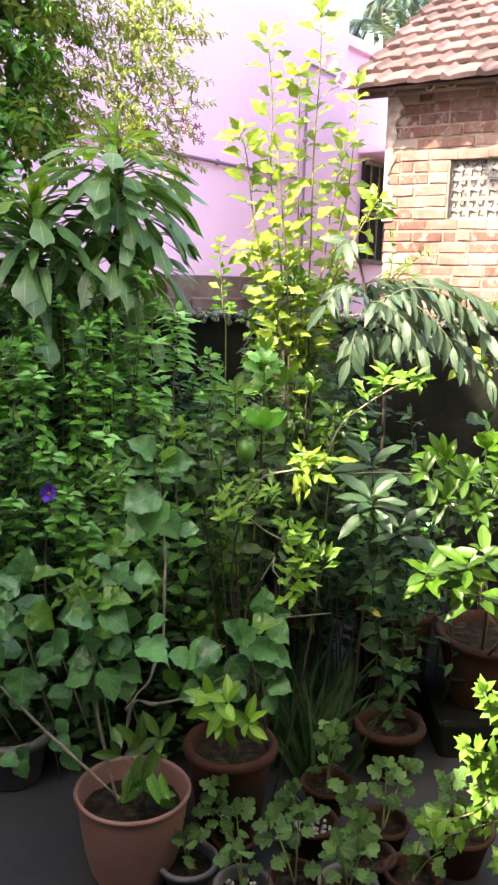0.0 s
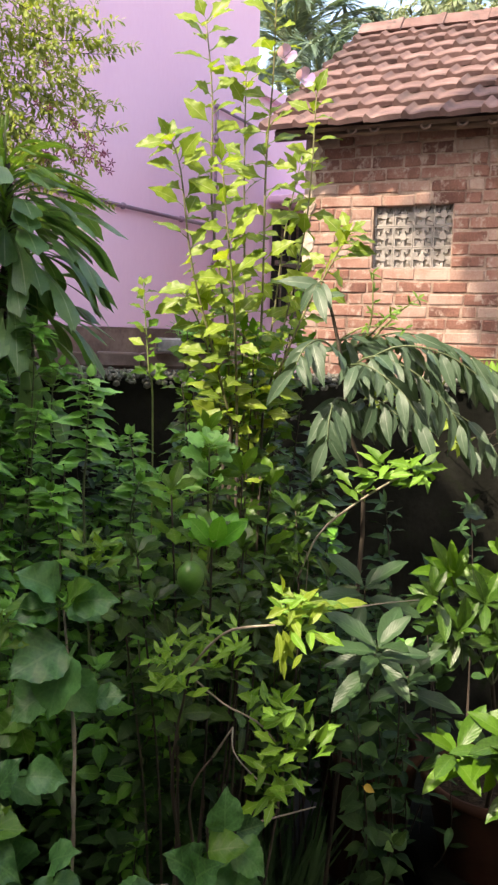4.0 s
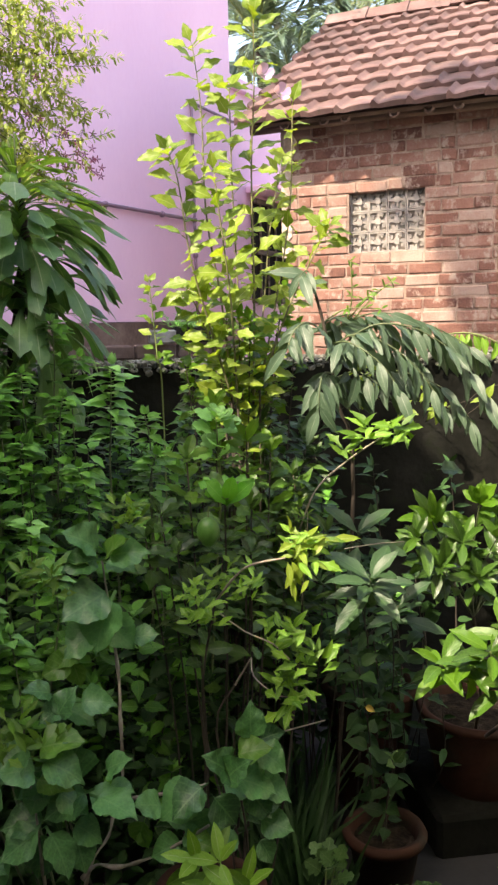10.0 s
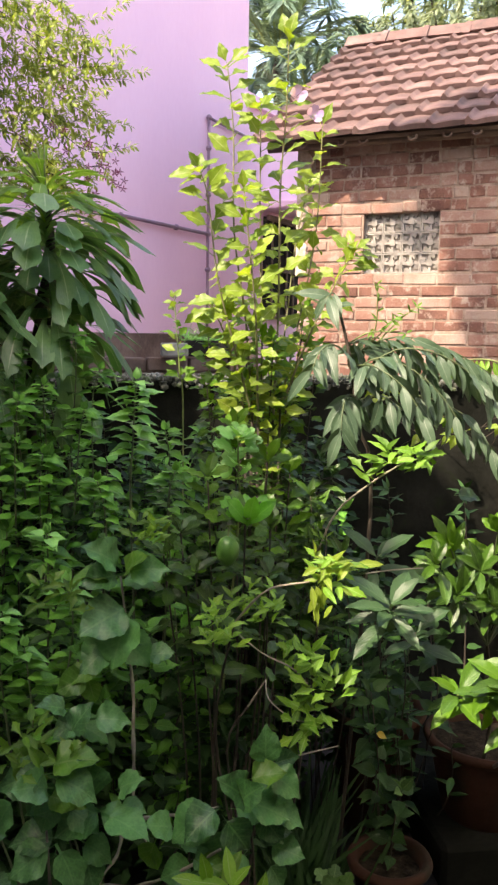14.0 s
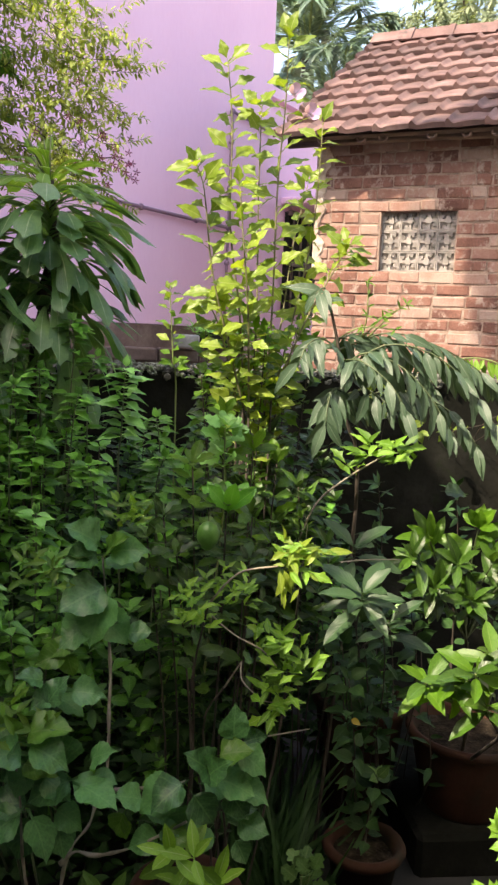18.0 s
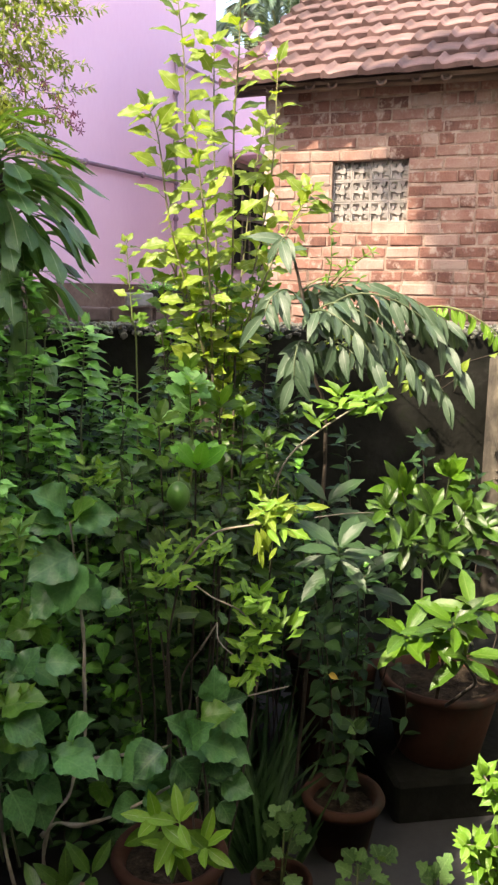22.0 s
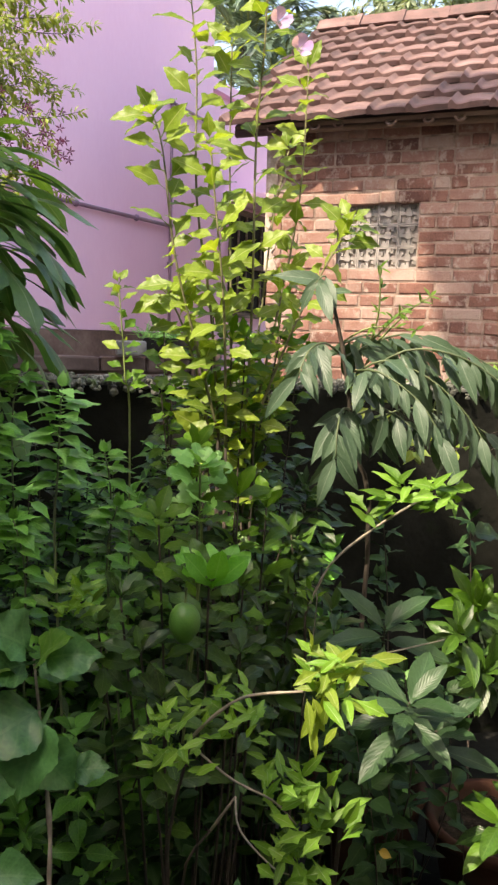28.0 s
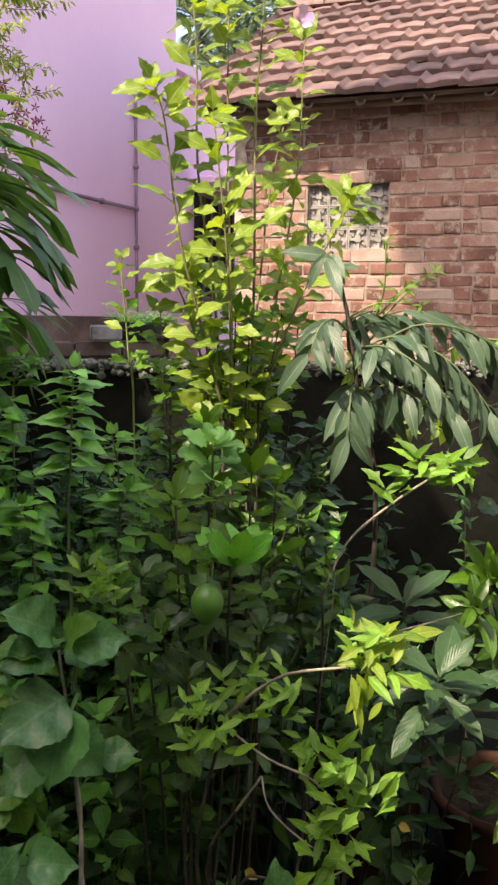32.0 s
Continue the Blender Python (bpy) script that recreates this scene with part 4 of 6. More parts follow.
# young seedling standing up against the pink wall
seed = thing("hibiscus_seedling", (-0.06, 2.28, 0), "thin young hibiscus shoot with a few bright leaves", "shrub")
f = Foliage(seed, 2)
path = stem(seed, [(-0.06, 2.22, 0), (-0.056, 2.22, 1.118), (-0.066, 2.2, 1.278), (-0.072, 2.2, 1.36), (-0.078, 2.2, 1.435)], 0.002, 0.001, M_GSTEM)
dress(f, path, "hib", (L_LIMEY, L_HIB), 0.044, 0.04, 1, (40, 75), 0.35, (-0.2, -0.6, 0.8), 0.1, 0.85, 2)

# frangipani with long spoon-shaped leaves
plum = thing("spoon_leaf_frangipani", (-0.38, 2.52, 0), "frangipani with crowns of long drooping spoon-shaped leaves", "shrub")
f = Foliage(plum, 3, 300)
crowns = [((-0.376, 2.45, 1.699), 150, 0.225, [(-0.36, 2.52, 0), (-0.333, 2.52, 1.257), (-0.4, 2.5, 1.39), (-0.366, 2.47, 1.537), (-0.376, 2.45, 1.699)]),
          ((-0.605, 2.4, 1.54), 140, 0.26, [(-0.42, 2.5, 0), (-0.534, 2.5, 1.097), (-0.588, 2.44, 1.328), (-0.605, 2.4, 1.54)]),
          ((-0.824, 2.5, 1.47), 90, 0.25, [(-0.44, 2.52, 0), (-0.704, 2.5, 1.059), (-0.824, 2.5, 1.47)]),
          ((-0.374, 2.62, 1.5), 50, 0.22, [(-0.36, 2.54, 0), (-0.433, 2.6, 1.09), (-0.414, 2.6, 1.365), (-0.374, 2.62, 1.5)])]
for top, n, size, line in crowns:
    path = stem(plum, line, 0.014, 0.011, M_BARK, "branch")
    top = Vector(top)
    for i in range(n):
        t = i / n
        el = radians(76 - 70 * t ** 0.7 + f.rng.uniform(-14, 14))
        az = i * 2.4 + f.rng.uniform(-0.3, 0.3)
        way = Vector((math.cos(az) * math.cos(el), math.sin(az) * math.cos(el), math.sin(el)))
        at = top - Vector((0, 0, (0.2 if i % 3 else 0.34) * t))
        f.add("ribbon" if top.x < -0.5 and i % 4 else "spoon", L_SPOONY if t < 0.26 else L_SPOON, at, way, (way.x * -0.2, way.y * -0.2, 1), size * (0.4 + 0.55 * min(1, t * 3.2)) * f.rng.uniform(0.85, 1.1))
buds = [(-0.406, 2.45, 1.8)]
for k in range(9):
    b0 = Vector(crowns[0][0])
    tip = Vector(buds[0]) + Vector((f.rng.uniform(-0.035, 0.03), f.rng.uniform(-0.03, 0.03), f.rng.uniform(-0.05, 0.012)))
    bm = bmesh.new()
    tube(bm, [b0 - plum.location, (b0.lerp(tip, 0.6)) - plum.location, tip - plum.location], 0.004, 0.0015, 6)
    part("bud_stalk", bm, M_GSTEM, plum, smooth=True)
    f.add("lance", L_SPOONY, b0.lerp(tip, 0.6), (tip - b0) + Vector((f.rng.uniform(-0.05, 0.05), 0, 0)), (0, -1, 0.3), 0.05)
f.done()

# taller shaded shrub behind, below the frangipani
rear = thing("shaded_rear_shrub", (-0.6, 2.75, 0), "tall shaded shrub with plain oval leaves by the garden wall", "shrub")
f = Foliage(rear, 40, 200)
rr = random.Random(41)
for i in range(44):
    x, y = rr.uniform(-1.15, -0.24), rr.uniform(2.6, 2.95)
    tip = Vector((x, y, rr.uniform(1.0, 1.42) - (0.16 if x > -0.4 else 0)))
    path = stem(rear, [(x * 0.9 - 0.06, 2.75, 0), tip + Vector((rr.uniform(-0.05, 0.05), 0.03, -0.35)), tip], 0.003, 0.0012, M_BARK)
    dress(f, path, "ovate", (L_SHRUB, L_SHRUB), 0.082, 0.034, 2, (55, 92), 0.45, (0, -0.25, 1), 0.2, 0.85, 3, single=y < 2.7, turn=1.57, stir=0.35)
for i in range(26):
    tip = Vector((rr.uniform(-1.7, -0.82), rr.uniform(2.85, 3.0), rr.uniform(1.35, 1.95)))
    path = stem(rear, [(tip.x * 0.9 - 0.1, 2.9, 0), tip + Vector((rr.uniform(-0.05, 0.05), 0.02, -0.4)), tip], 0.003, 0.0012, M_BARK)
    dress(f, path, "ovate", (L_SHRUB, L_SHRUB), 0.085, 0.028, 2, (45, 88), 0.5, (0, -0.5, 0.9), 0.15, 0.85, 3, single=False)
for i in range(20):
    tip = Vector((rr.uniform(-0.3, 0.1), rr.uniform(2.4, 2.75), rr.uniform(0.85, 1.1) - (0.08 if i % 2 else 0)))
    path = stem(rear, [(tip.x - 0.05, 2.75, 0), tip + Vector((rr.uniform(-0.05, 0.05), 0.03, -0.35)), tip], 0.0022, 0.001, M_BARK)
    dress(f, path, "ovate", (L_SHADED, L_SHRUB), 0.06, 0.03, 2, (55, 90), 0.4, (0, -0.3, 1), 0.2, 0.85, 3, single=False, turn=1.57, stir=0.4)
for i in range(22):
    tip = Vector((rr.uniform(0.06, 0.32), rr.uniform(2.05, 2.3), rr.uniform(0.72, 1.13)))
    path = stem(rear, [(tip.x + rr.uniform(-0.05, 0.05), 2.3, 0), tip + Vector((rr.uniform(-0.05, 0.05), 0.03, -0.3)), tip], 0.0022, 0.001, M_BARK)
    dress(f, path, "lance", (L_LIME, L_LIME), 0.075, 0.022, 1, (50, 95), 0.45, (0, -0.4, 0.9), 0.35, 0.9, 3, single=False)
f.done()

# shrub of opposite leaves on upright shoots, one violet flower
shrub = thing("violet_flowered_shrub", (-0.3, 2.25, 0), "dense shrub with upright shoots of paired oval leaves", "shrub")
f = Foliage(shrub, 4, 620)


def paired_shoot(pts, nodes, size, mats, start=0.25, droop=0.1):
    """An upright shoot with crossed pairs of leaves that lie nearly flat."""
    line = stem(shrub, pts, 0.0026, 0.0012, M_DSTEM)
    for i in range(nodes):
        k = (start + (1 - start) * (i + 0.5) / nodes) * (len(line) - 1.01)
        p = line[int(k)].lerp(line[int(k) + 1], k % 1)
        turn = f.rng.uniform(-0.35, 0.35) + (1.0 if i % 2 else 0.0)
        for q in (0.0, math.pi):
            way = Vector((math.cos(turn + q), -math.sin(turn + q), f.rng.uniform(0.1, 0.5) - droop))
            s = size * f.rng.uniform(0.82, 1.15) * (1 - 0.35 * max(0.0, i / nodes - 0.75) / 0.25)
            f.add("ovate", mats[-1] if i > nodes * 0.7 else mats[0], p, way, (0, f.rng.uniform(-0.5, -0.05), 1), s)
    for k in range(3):
        f.add("ovate", mats[-1], line[-1], (f.rng.uniform(-0.6, 0.6), f.rng.uniform(-0.6, 0.2), 1), (0, -1, 0.3), size * 0.5)


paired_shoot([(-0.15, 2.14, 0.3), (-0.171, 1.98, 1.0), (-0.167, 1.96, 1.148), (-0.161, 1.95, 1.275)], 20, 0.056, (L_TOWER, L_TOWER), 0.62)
for x, y, z in ((-0.505, 1.98, 1.12), (-0.345, 2.05, 1.12), (-0.33, 1.96, 0.98), (-0.24, 2.08, 1.06), (-0.45, 1.92, 0.94), (-0.62, 1.96, 0.96), (-0.56, 2.06, 1.18), (-0.4, 2.12, 1.22), (-0.27, 2.16, 1.2), (-0.7, 2.05, 1.1),
                (-0.53, 1.88, 0.84), (-0.4, 1.86, 0.86), (-0.29, 1.9, 0.9), (-0.36, 1.84, 0.8), (-0.64, 1.86, 0.82), (-0.08, 2.08, 1.08), (-0.1, 2.12, 1.16), (-0.3, 2.28, 1.36), (-0.42, 2.28, 1.33), (-0.5, 2.24, 1.28), (-0.62, 2.24, 1.3), (-0.24, 2.26, 1.28), (-0.36, 2.2, 1.25), (-0.55, 2.15, 1.22)):
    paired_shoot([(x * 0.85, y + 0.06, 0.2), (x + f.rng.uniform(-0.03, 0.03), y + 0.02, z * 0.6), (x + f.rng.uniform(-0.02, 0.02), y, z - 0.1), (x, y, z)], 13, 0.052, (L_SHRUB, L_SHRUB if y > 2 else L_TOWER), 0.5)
srng = random.Random(44)
for i in range(58):
    x = -0.98 + 1.02 * ((i * 0.618) % 1)
    y = 2.05 + 0.5 * srng.random()
    top = srng.uniform(0.85, 1.16) + 0.1 * (y - 2)
    if x > -0.2:
        top -= 0.12
    base = Vector((x * 0.8 - 0.06 + srng.uniform(-0.05, 0.05), y + srng.uniform(-0.03, 0.06), srng.uniform(0.0, 0.15)))
    path = stem(shrub, [base, base.lerp(Vector((x, y, top)), 0.55) + Vector((srng.uniform(-0.05, 0.05), 0.0, 0)), (x, y, top)], 0.0028, 0.0011, M_BARK)
    dress(f, path, "ovate", (L_SHRUB, L_SHRUB), 0.06, 0.03, 2, (55, 92), 0.25, (0, -0.25, 1), 0.25, 0.85, 3, single=False, turn=1.57, stir=0.35)
lob = stem(shrub, [(0.0, 2.08, 0.3), (0.046, 2.03, 0.955), (0.043, 2.01, 1.09), (0.041, 2.0, 1.158)], 0.003, 0.0014, M_GSTEM)
dress(f, lob[5:], "lobed", (L_TOWER, L_TOWER), 0.07, 0.016, 2, (50, 88), 0.2, (0, -0.45, 0.9), 0.12, 0.9, 7)
f.done()
vf = thing("violet_flower", (-0.453, 1.9, 0.849), "small deep violet flower with a yellow throat", "flower")
ff = Foliage(vf, 6, 10, "petal")
for k in range(5):
    ff.add("petal", L_VIOLET, vf.location, around(ff.rng, Vector((0.1, -1, 0.25)), 70, k * 1.2566 + 0.3), (0, -1, 0.2), 0.027)
bm = bmesh.new()
bmesh.ops.create_uvsphere(bm, u_segments=10, v_segments=6, radius=0.0035)
part("throat", bm, L_YELLOW, vf, "yellow throat", smooth=True).location = (0, -0.004, 0)

# plants with large broad leaves in the two big pots
pot((-0.222, 1.63, 0), 0.121, 0.27, M_PLASTICPOT, "dull reddish-brown plastic pot on the concrete floor", 0.05, 0.005, bowl=True)
pot((-0.015, 1.78, 0), 0.1, 0.295, M_CLAYPOT_SHADE, "brown terracotta pot in the shade")
pot((-0.58, 1.98, 0), 0.095, 0.2, M_GREYPOT, "dark dusty pot beside the plastic pot")


broad = thing("broad_leaf_shrub", (-0.222, 1.63, 0.25), "broad-leaved potted shrub with grey-green rounded leaves", "shrub")
f = Foliage(broad, 7, 330)
for pts, r in (([(-0.2, 1.66, 0.24), (-0.235, 1.64, 0.38), (-0.222, 1.64, 0.468), (-0.193, 1.67, 0.497), (-0.182, 1.69, 0.53), (-0.167, 1.7, 0.546)], 0.0046),
               ([(-0.167, 1.7, 0.54), (-0.165, 1.71, 0.623), (-0.166, 1.72, 0.691), (-0.167, 1.74, 0.765), (-0.188, 1.79, 0.947)], 0.0042),
               ([(-0.167, 1.7, 0.541), (-0.134, 1.68, 0.557), (-0.088, 1.65, 0.577), (-0.03, 1.61, 0.61)], 0.0042), ([(-0.164, 1.7, 0.54), (-0.141, 1.66, 0.518)], 0.0032),
               ([(-0.237, 1.63, 0.451), (-0.213, 1.636, 0.47), (-0.177, 1.63, 0.466), (-0.121, 1.61, 0.491), (-0.076, 1.59, 0.524), (-0.03, 1.57, 0.562)], 0.0046),
               ([(-0.24, 1.62, 0.24), (-0.31, 1.62, 0.31), (-0.347, 1.62, 0.346), (-0.429, 1.62, 0.429), (-0.498, 1.62, 0.504)], 0.0052),
               ([(-0.25, 1.6, 0.25), (-0.29, 1.6, 0.45), (-0.3, 1.6, 0.6), (-0.315, 1.6, 0.69)], 0.004)):
    stem(broad, pts, r * 0.8, r * 0.5, M_STEM, "branch", wobble=0.8)


def spray(at, size, angles, mat=L_BIG, young=None, reach=0.02):
    """Broad leaves that leave one point of a branch at the given slants (degrees, 90: upright)."""
    at = Vector(at)
    for i, a in enumerate(angles):
        a = radians(a + f.rng.uniform(-12, 12))
        way = Vector((math.cos(a), f.rng.uniform(-0.75, -0.1), math.sin(a) * 0.8 + 0.12))
        q = at + Vector((f.rng.uniform(-1, 1), f.rng.uniform(-1, 1), f.rng.uniform(-1, 1))) * reach
        f.add("broad", young if young and i % 3 == 1 else mat, q, way, (f.rng.uniform(-0.45, 0.45), f.rng.uniform(-0.9, -0.3), 0.9), size * f.rng.uniform(0.8, 1.15))


# crown of the tall branch
spray((-0.188, 1.78, 0.95), 0.085, (185, 165, -20, 20, 80, 120), L_BIG, L_BIGY, 0.012)
spray((-0.165, 1.76, 0.9), 0.118, (205, 250), L_BIG, None, 0.006)
spray((-0.2, 1.755, 0.84), 0.09, (320, 200, 240), L_BIG, None, 0.015)
spray((-0.225, 1.75, 0.8), 0.065, (190, 215, 330, 290), L_BIGY, None, 0.02)
spray((-0.17, 1.78, 0.82), 0.06, (10, 330, 160), L_BIG, None, 0.025)
# arms towards the neighbour pot
spray((-0.03, 1.585, 0.625), 0.092, (200, 215), L_BIG, None, 0.008)
spray((0.0, 1.6, 0.635), 0.085, (70, 20, 120, 330), L_BIG, L_BIGY, 0.016)
spray((-0.01, 1.6, 0.59), 0.085, (300, 250, 350), L_BIG, None, 0.02)
spray((0.045, 1.62, 0.605), 0.075, (350, 40, 300), L_BIG, None, 0.015)
spray((-0.1, 1.63, 0.575), 0.066, (320, 20, 280, 150), L_BIG, L_BIGY, 0.015)
spray((-0.14, 1.62, 0.55), 0.05, (260, 300), L_BIGY, None, 0.012)
spray((-0.06, 1.6, 0.53), 0.062, (200, 330, 270, 30), L_BIG, L_BIGY, 0.02)
spray((0.03, 1.62, 0.53), 0.07, (300, 350, 220, 30), L_BIG, None, 0.025)
spray((0.05, 1.64, 0.66), 0.066, (30, 90, 340), L_BIG, None, 0.02)
# shoots over the plastic pot
spray((-0.3, 1.6, 0.68), 0.088, (150, 110, 200, 350, 40), L_BIG, L_BIGY, 0.018)
spray((-0.285, 1.6, 0.635), 0.075, (190, 350, 320, 250), L_BIG, L_BIGY, 0.02)
spray((-0.215, 1.61, 0.63), 0.085, (205, 100, 0, 330), L_BIG, None, 0.018)
spray((-0.19, 1.63, 0.625), 0.06, (60, 350, 300), L_BIG, None, 0.015)
spray((-0.285, 1.6, 0.58), 0.088, (185, 310, 250, 220), L_BIG, None, 0.016)
spray((-0.245, 1.61, 0.565), 0.08, (290, 330), L_BIG, None, 0.016)
spray((-0.257, 1.68, 0.73), 0.066, (150, 200, 340, 20, 60), L_BIG, None, 0.025)
spray((-0.36, 1.64, 0.66), 0.082, (160, 60, 330, 250), L_BIG, L_BIGY, 0.025)
spray((-0.43, 1.62, 0.715), 0.085, (150, 30, 80, 200, 330), L_BIG, L_BIGY, 0.03)
spray((-0.47, 1.61, 0.67), 0.08, (180, 220, 120, 320), L_BIG, None, 0.03)
spray((-0.44, 1.66, 0.55), 0.095, (170, 320, 260, 30), L_BIG, None, 0.03)
spray((-0.385, 1.66, 0.49), 0.07, (300, 350, 210), L_BIG, None, 0.025)
spray((-0.385, 1.66, 0.38), 0.068, (300, 340, 250), L_BIG, None, 0.03)
spray((-0.478, 1.65, 0.35), 0.07, (200, 300, 250, 340), L_BIG, None, 0.035)
spray((-0.55, 1.65, 0.62), 0.085, (170, 110, 250, 330, 20), L_BIG, None, 0.04)
spray((-0.52, 1.68, 0.48), 0.08, (170, 240, 330, 20), L_BIG, None, 0.04)
f.done()

weed = thing("pot_seedling", (-0.2, 1.6, 0.24), "young lance-leaved seedling in the plastic pot", "plant")
f = Foliage(weed, 77)
for k in range(3):
    path = stem(weed, [(-0.19, 1.6, 0.24), (-0.2 + 0.02 * k, 1.57, 0.33), (-0.235 + 0.04 * k, 1.54, 0.4 + 0.02 * k)], 0.0022, 0.001, M_GSTEM)
    dress(f, path, "elliptic", (L_SHRUB, L_LIME), 0.085, 0.026, 1, (60, 100), 0.3, (0, -0.7, 0.7), 0.9, 0.95, 3)

sprig = thing("bright_sprig", (-0.015, 1.74, 0.26), "light green young sprig with slender glossy leaves", "plant")
f = Foliage(sprig, 78)
for tip in ((-0.02, 1.5, 0.545), (-0.03, 1.5, 0.5), (0.02, 1.5, 0.5), (-0.055, 1.51, 0.545)):
    path = stem(sprig, [(-0.015, 1.74, 0.25), (-0.01, 1.58, 0.46), tip], 0.0022, 0.001, M_GSTEM)
    dress(f, path[3:], "elliptic", (L_TUFTG, L_TUFT), 0.076, 0.026, 1, (45, 105), 0.35, (-0.2, -0.6, 0.7), 0.35, 0.95, 3)

# lime bush with a green fruit
lime = thing("lime_bush", (0.0, 1.95, 0), "lime bush with glossy pale young leaves and a green fruit", "shrub")
f = Foliage(lime, 8, 290)
for tip, base_x in (((0.037, 1.84, 1.032), 0.0), ((-0.026, 1.92, 1.094), -0.02), ((0.094, 1.9, 0.995), 0.03), ((-0.08, 1.86, 1.001), -0.03), ((0.041, 2.05, 1.176), 0.02), ((-0.053, 1.84, 0.931), 0.0),
                    ((0.166, 2.1, 1.072), 0.05), ((0.101, 2, 1.111), 0.03), ((-0.025, 1.82, 0.871), -0.02), ((-0.11, 1.9, 0.951), -0.05), ((0.086, 1.86, 0.918), 0.05)):
    tip = Vector(tip)
    base = Vector((base_x, 1.96, 0.05))
    path = stem(lime, [base, base.lerp(tip, 0.5) + Vector((0.02, 0.03, 0)), tip], 0.0032, 0.0015, M_BARK)
    dress(f, path, "obovate", (L_LIME, L_LIMEY if tip.z > 1.05 else L_LIME), 0.066, 0.024, 1, (45, 85), 0.7, (0, -0.4, 0.95), 0.1, 1.0, 5)
for k in range(8):
    az = k * 0.8
    f.add("obovate", L_SPROUT, (0.04, 1.83, 1.02), (math.cos(az), math.sin(az) * 0.7 - 0.1, 1.05), (0, -0.8, 0.6), 0.074)
f.done()
fruit = thing("lime_fruit", (0.004, 1.83, 0.975), "green unripe lime hanging on the bush", "fruit")
bm = bmesh.new()
bmesh.ops.create_uvsphere(bm, u_segments=24, v_segments=16, radius=0.0215)
for v in bm.verts:
    v.co.z *= 1.2
    if v.co.z < -0.02:
        v.co.z -= 0.006 * (1 - (v.co.x ** 2 + v.co.y ** 2) ** 0.5 / 0.0215)
part("peel", bm, M_FRUIT, fruit, smooth=True)
bm = bmesh.new()
tube(bm, [Vector((0, 0, 0.022)), Vector((0.002, 0.004, 0.045))], 0.0016, 0.0016, 6)
part("stalk", bm, M_GSTEM, fruit)

# thin arching branches with yellow-green tufts
arch = thing("arching_tufted_shrub", (0.08, 1.85, 0), "shrub of thin arching grey twigs with yellow-green leaf tufts", "shrub")
f = Foliage(arch, 9, 300)
TWIGS = [
    ([(0.08, 1.9, 0.0), (0.2, 1.95, 0.756), (0.192, 1.92, 0.947), (0.221, 1.9, 1.028), (0.279, 1.89, 1.082), (0.342, 1.88, 1.125), (0.375, 1.88, 1.135)], 0.0042),
    ([(0.05, 1.85, 0.0), (-0.022, 1.75, 0.663), (-0.002, 1.67, 0.893), (0.021, 1.62, 0.945), (0.046, 1.58, 0.98), (0.094, 1.54, 1)], 0.0045),
    ([(0.005, 1.67, 0.875), (0.044, 1.65, 0.848), (0.087, 1.63, 0.831), (0.113, 1.62, 0.806)], 0.0035),
    ([(0.074, 1.8, 0.739), (0.07, 1.74, 0.729), (0.095, 1.66, 0.73), (0.11, 1.63, 0.738)], 0.003),
    ([(0.239, 1.75, 0.949), (0.301, 1.78, 0.946), (0.381, 1.85, 0.928)], 0.0025),
    ([(0.06, 1.86, 0.0), (0.011, 1.86, 0.572), (0.046, 1.83, 0.675), (0.074, 1.8, 0.739)], 0.005),
    ([(0.06, 1.86, 0.0), (0.033, 1.75, 0.619), (0.096, 1.7, 0.638), (0.201, 1.75, 0.63)], 0.003),
    ([(0.195, 1.93, 0.787), (0.204, 1.9, 0.979), (0.182, 1.9, 0.997)], 0.002),
]
for pts, r in TWIGS:
    if pts[0][2] == 0.0:
        stem(arch, [pts[0], Vector(pts[0]).lerp(Vector(pts[1]), 0.5) + Vector((0.02, 0.03, 0)), pts[1], pts[2]], 0.0026, 0.002, M_BARK)
        pts = pts[2:]
    stem(arch, pts, r * 0.48, r * 0.32, M_STEM, "twig", wobble=0.35)


def tuft(at, n, size, mats, spread=0.02, sag=0.2, toothed=0.5):
    at = Vector(at)
    for i in range(n):
        az = i * 2.4
        way = Vector((math.cos(az), math.sin(az) * 0.8, f.rng.uniform(-0.2, 1.4) - sag))
        q = at + Vector([f.rng.uniform(-spread, spread) for _ in range(3)])
        f.add("jag" if f.rng.random() < toothed else "lance", mats[i % len(mats)], q, way, (f.rng.uniform(-0.4, 0.2), -0.65, 0.8), size * f.rng.uniform(0.7, 1.15))


# brightest leaf colours here paint in the strong sun on this tuft
tuft((0.122, 1.54, 1.013), 40, 0.04, [L_HIB, L_TUFT], 0.02, 0.1, 0.4)
tuft((0.111, 1.53, 0.985), 11, 0.038, [L_HIB], 0.016, 2.2, 0.0)
tuft((0.163, 1.57, 1.006), 7, 0.05, [L_HIB, L_TUFTG], 0.012, 0.1, 0.2)
tuft((0.327, 1.87, 1.132), 15, 0.056, [L_TUFTG, L_TUFT], 0.022, 0.1, 0.3)
tuft((0.372, 1.87, 1.136), 14, 0.056, [L_TUFT, L_TUFTG], 0.016, 0.15, 0.3)
tuft((0.267, 1.89, 1.101), 6, 0.055, [L_TUFTG], 0.01, 0.1, 0.2)
tuft((0.191, 1.9, 0.982), 11, 0.032, [L_TUFTG], 0.015, 0.0)
# left tufts get lighter leaves to replace sun that the side wall blocks
tuft((-0.024, 1.66, 0.893), 37, 0.035, [L_TUFT], 0.03, 0.0)
tuft((0.036, 1.63, 0.927), 29, 0.032, [L_TUFT], 0.028, 0.1)
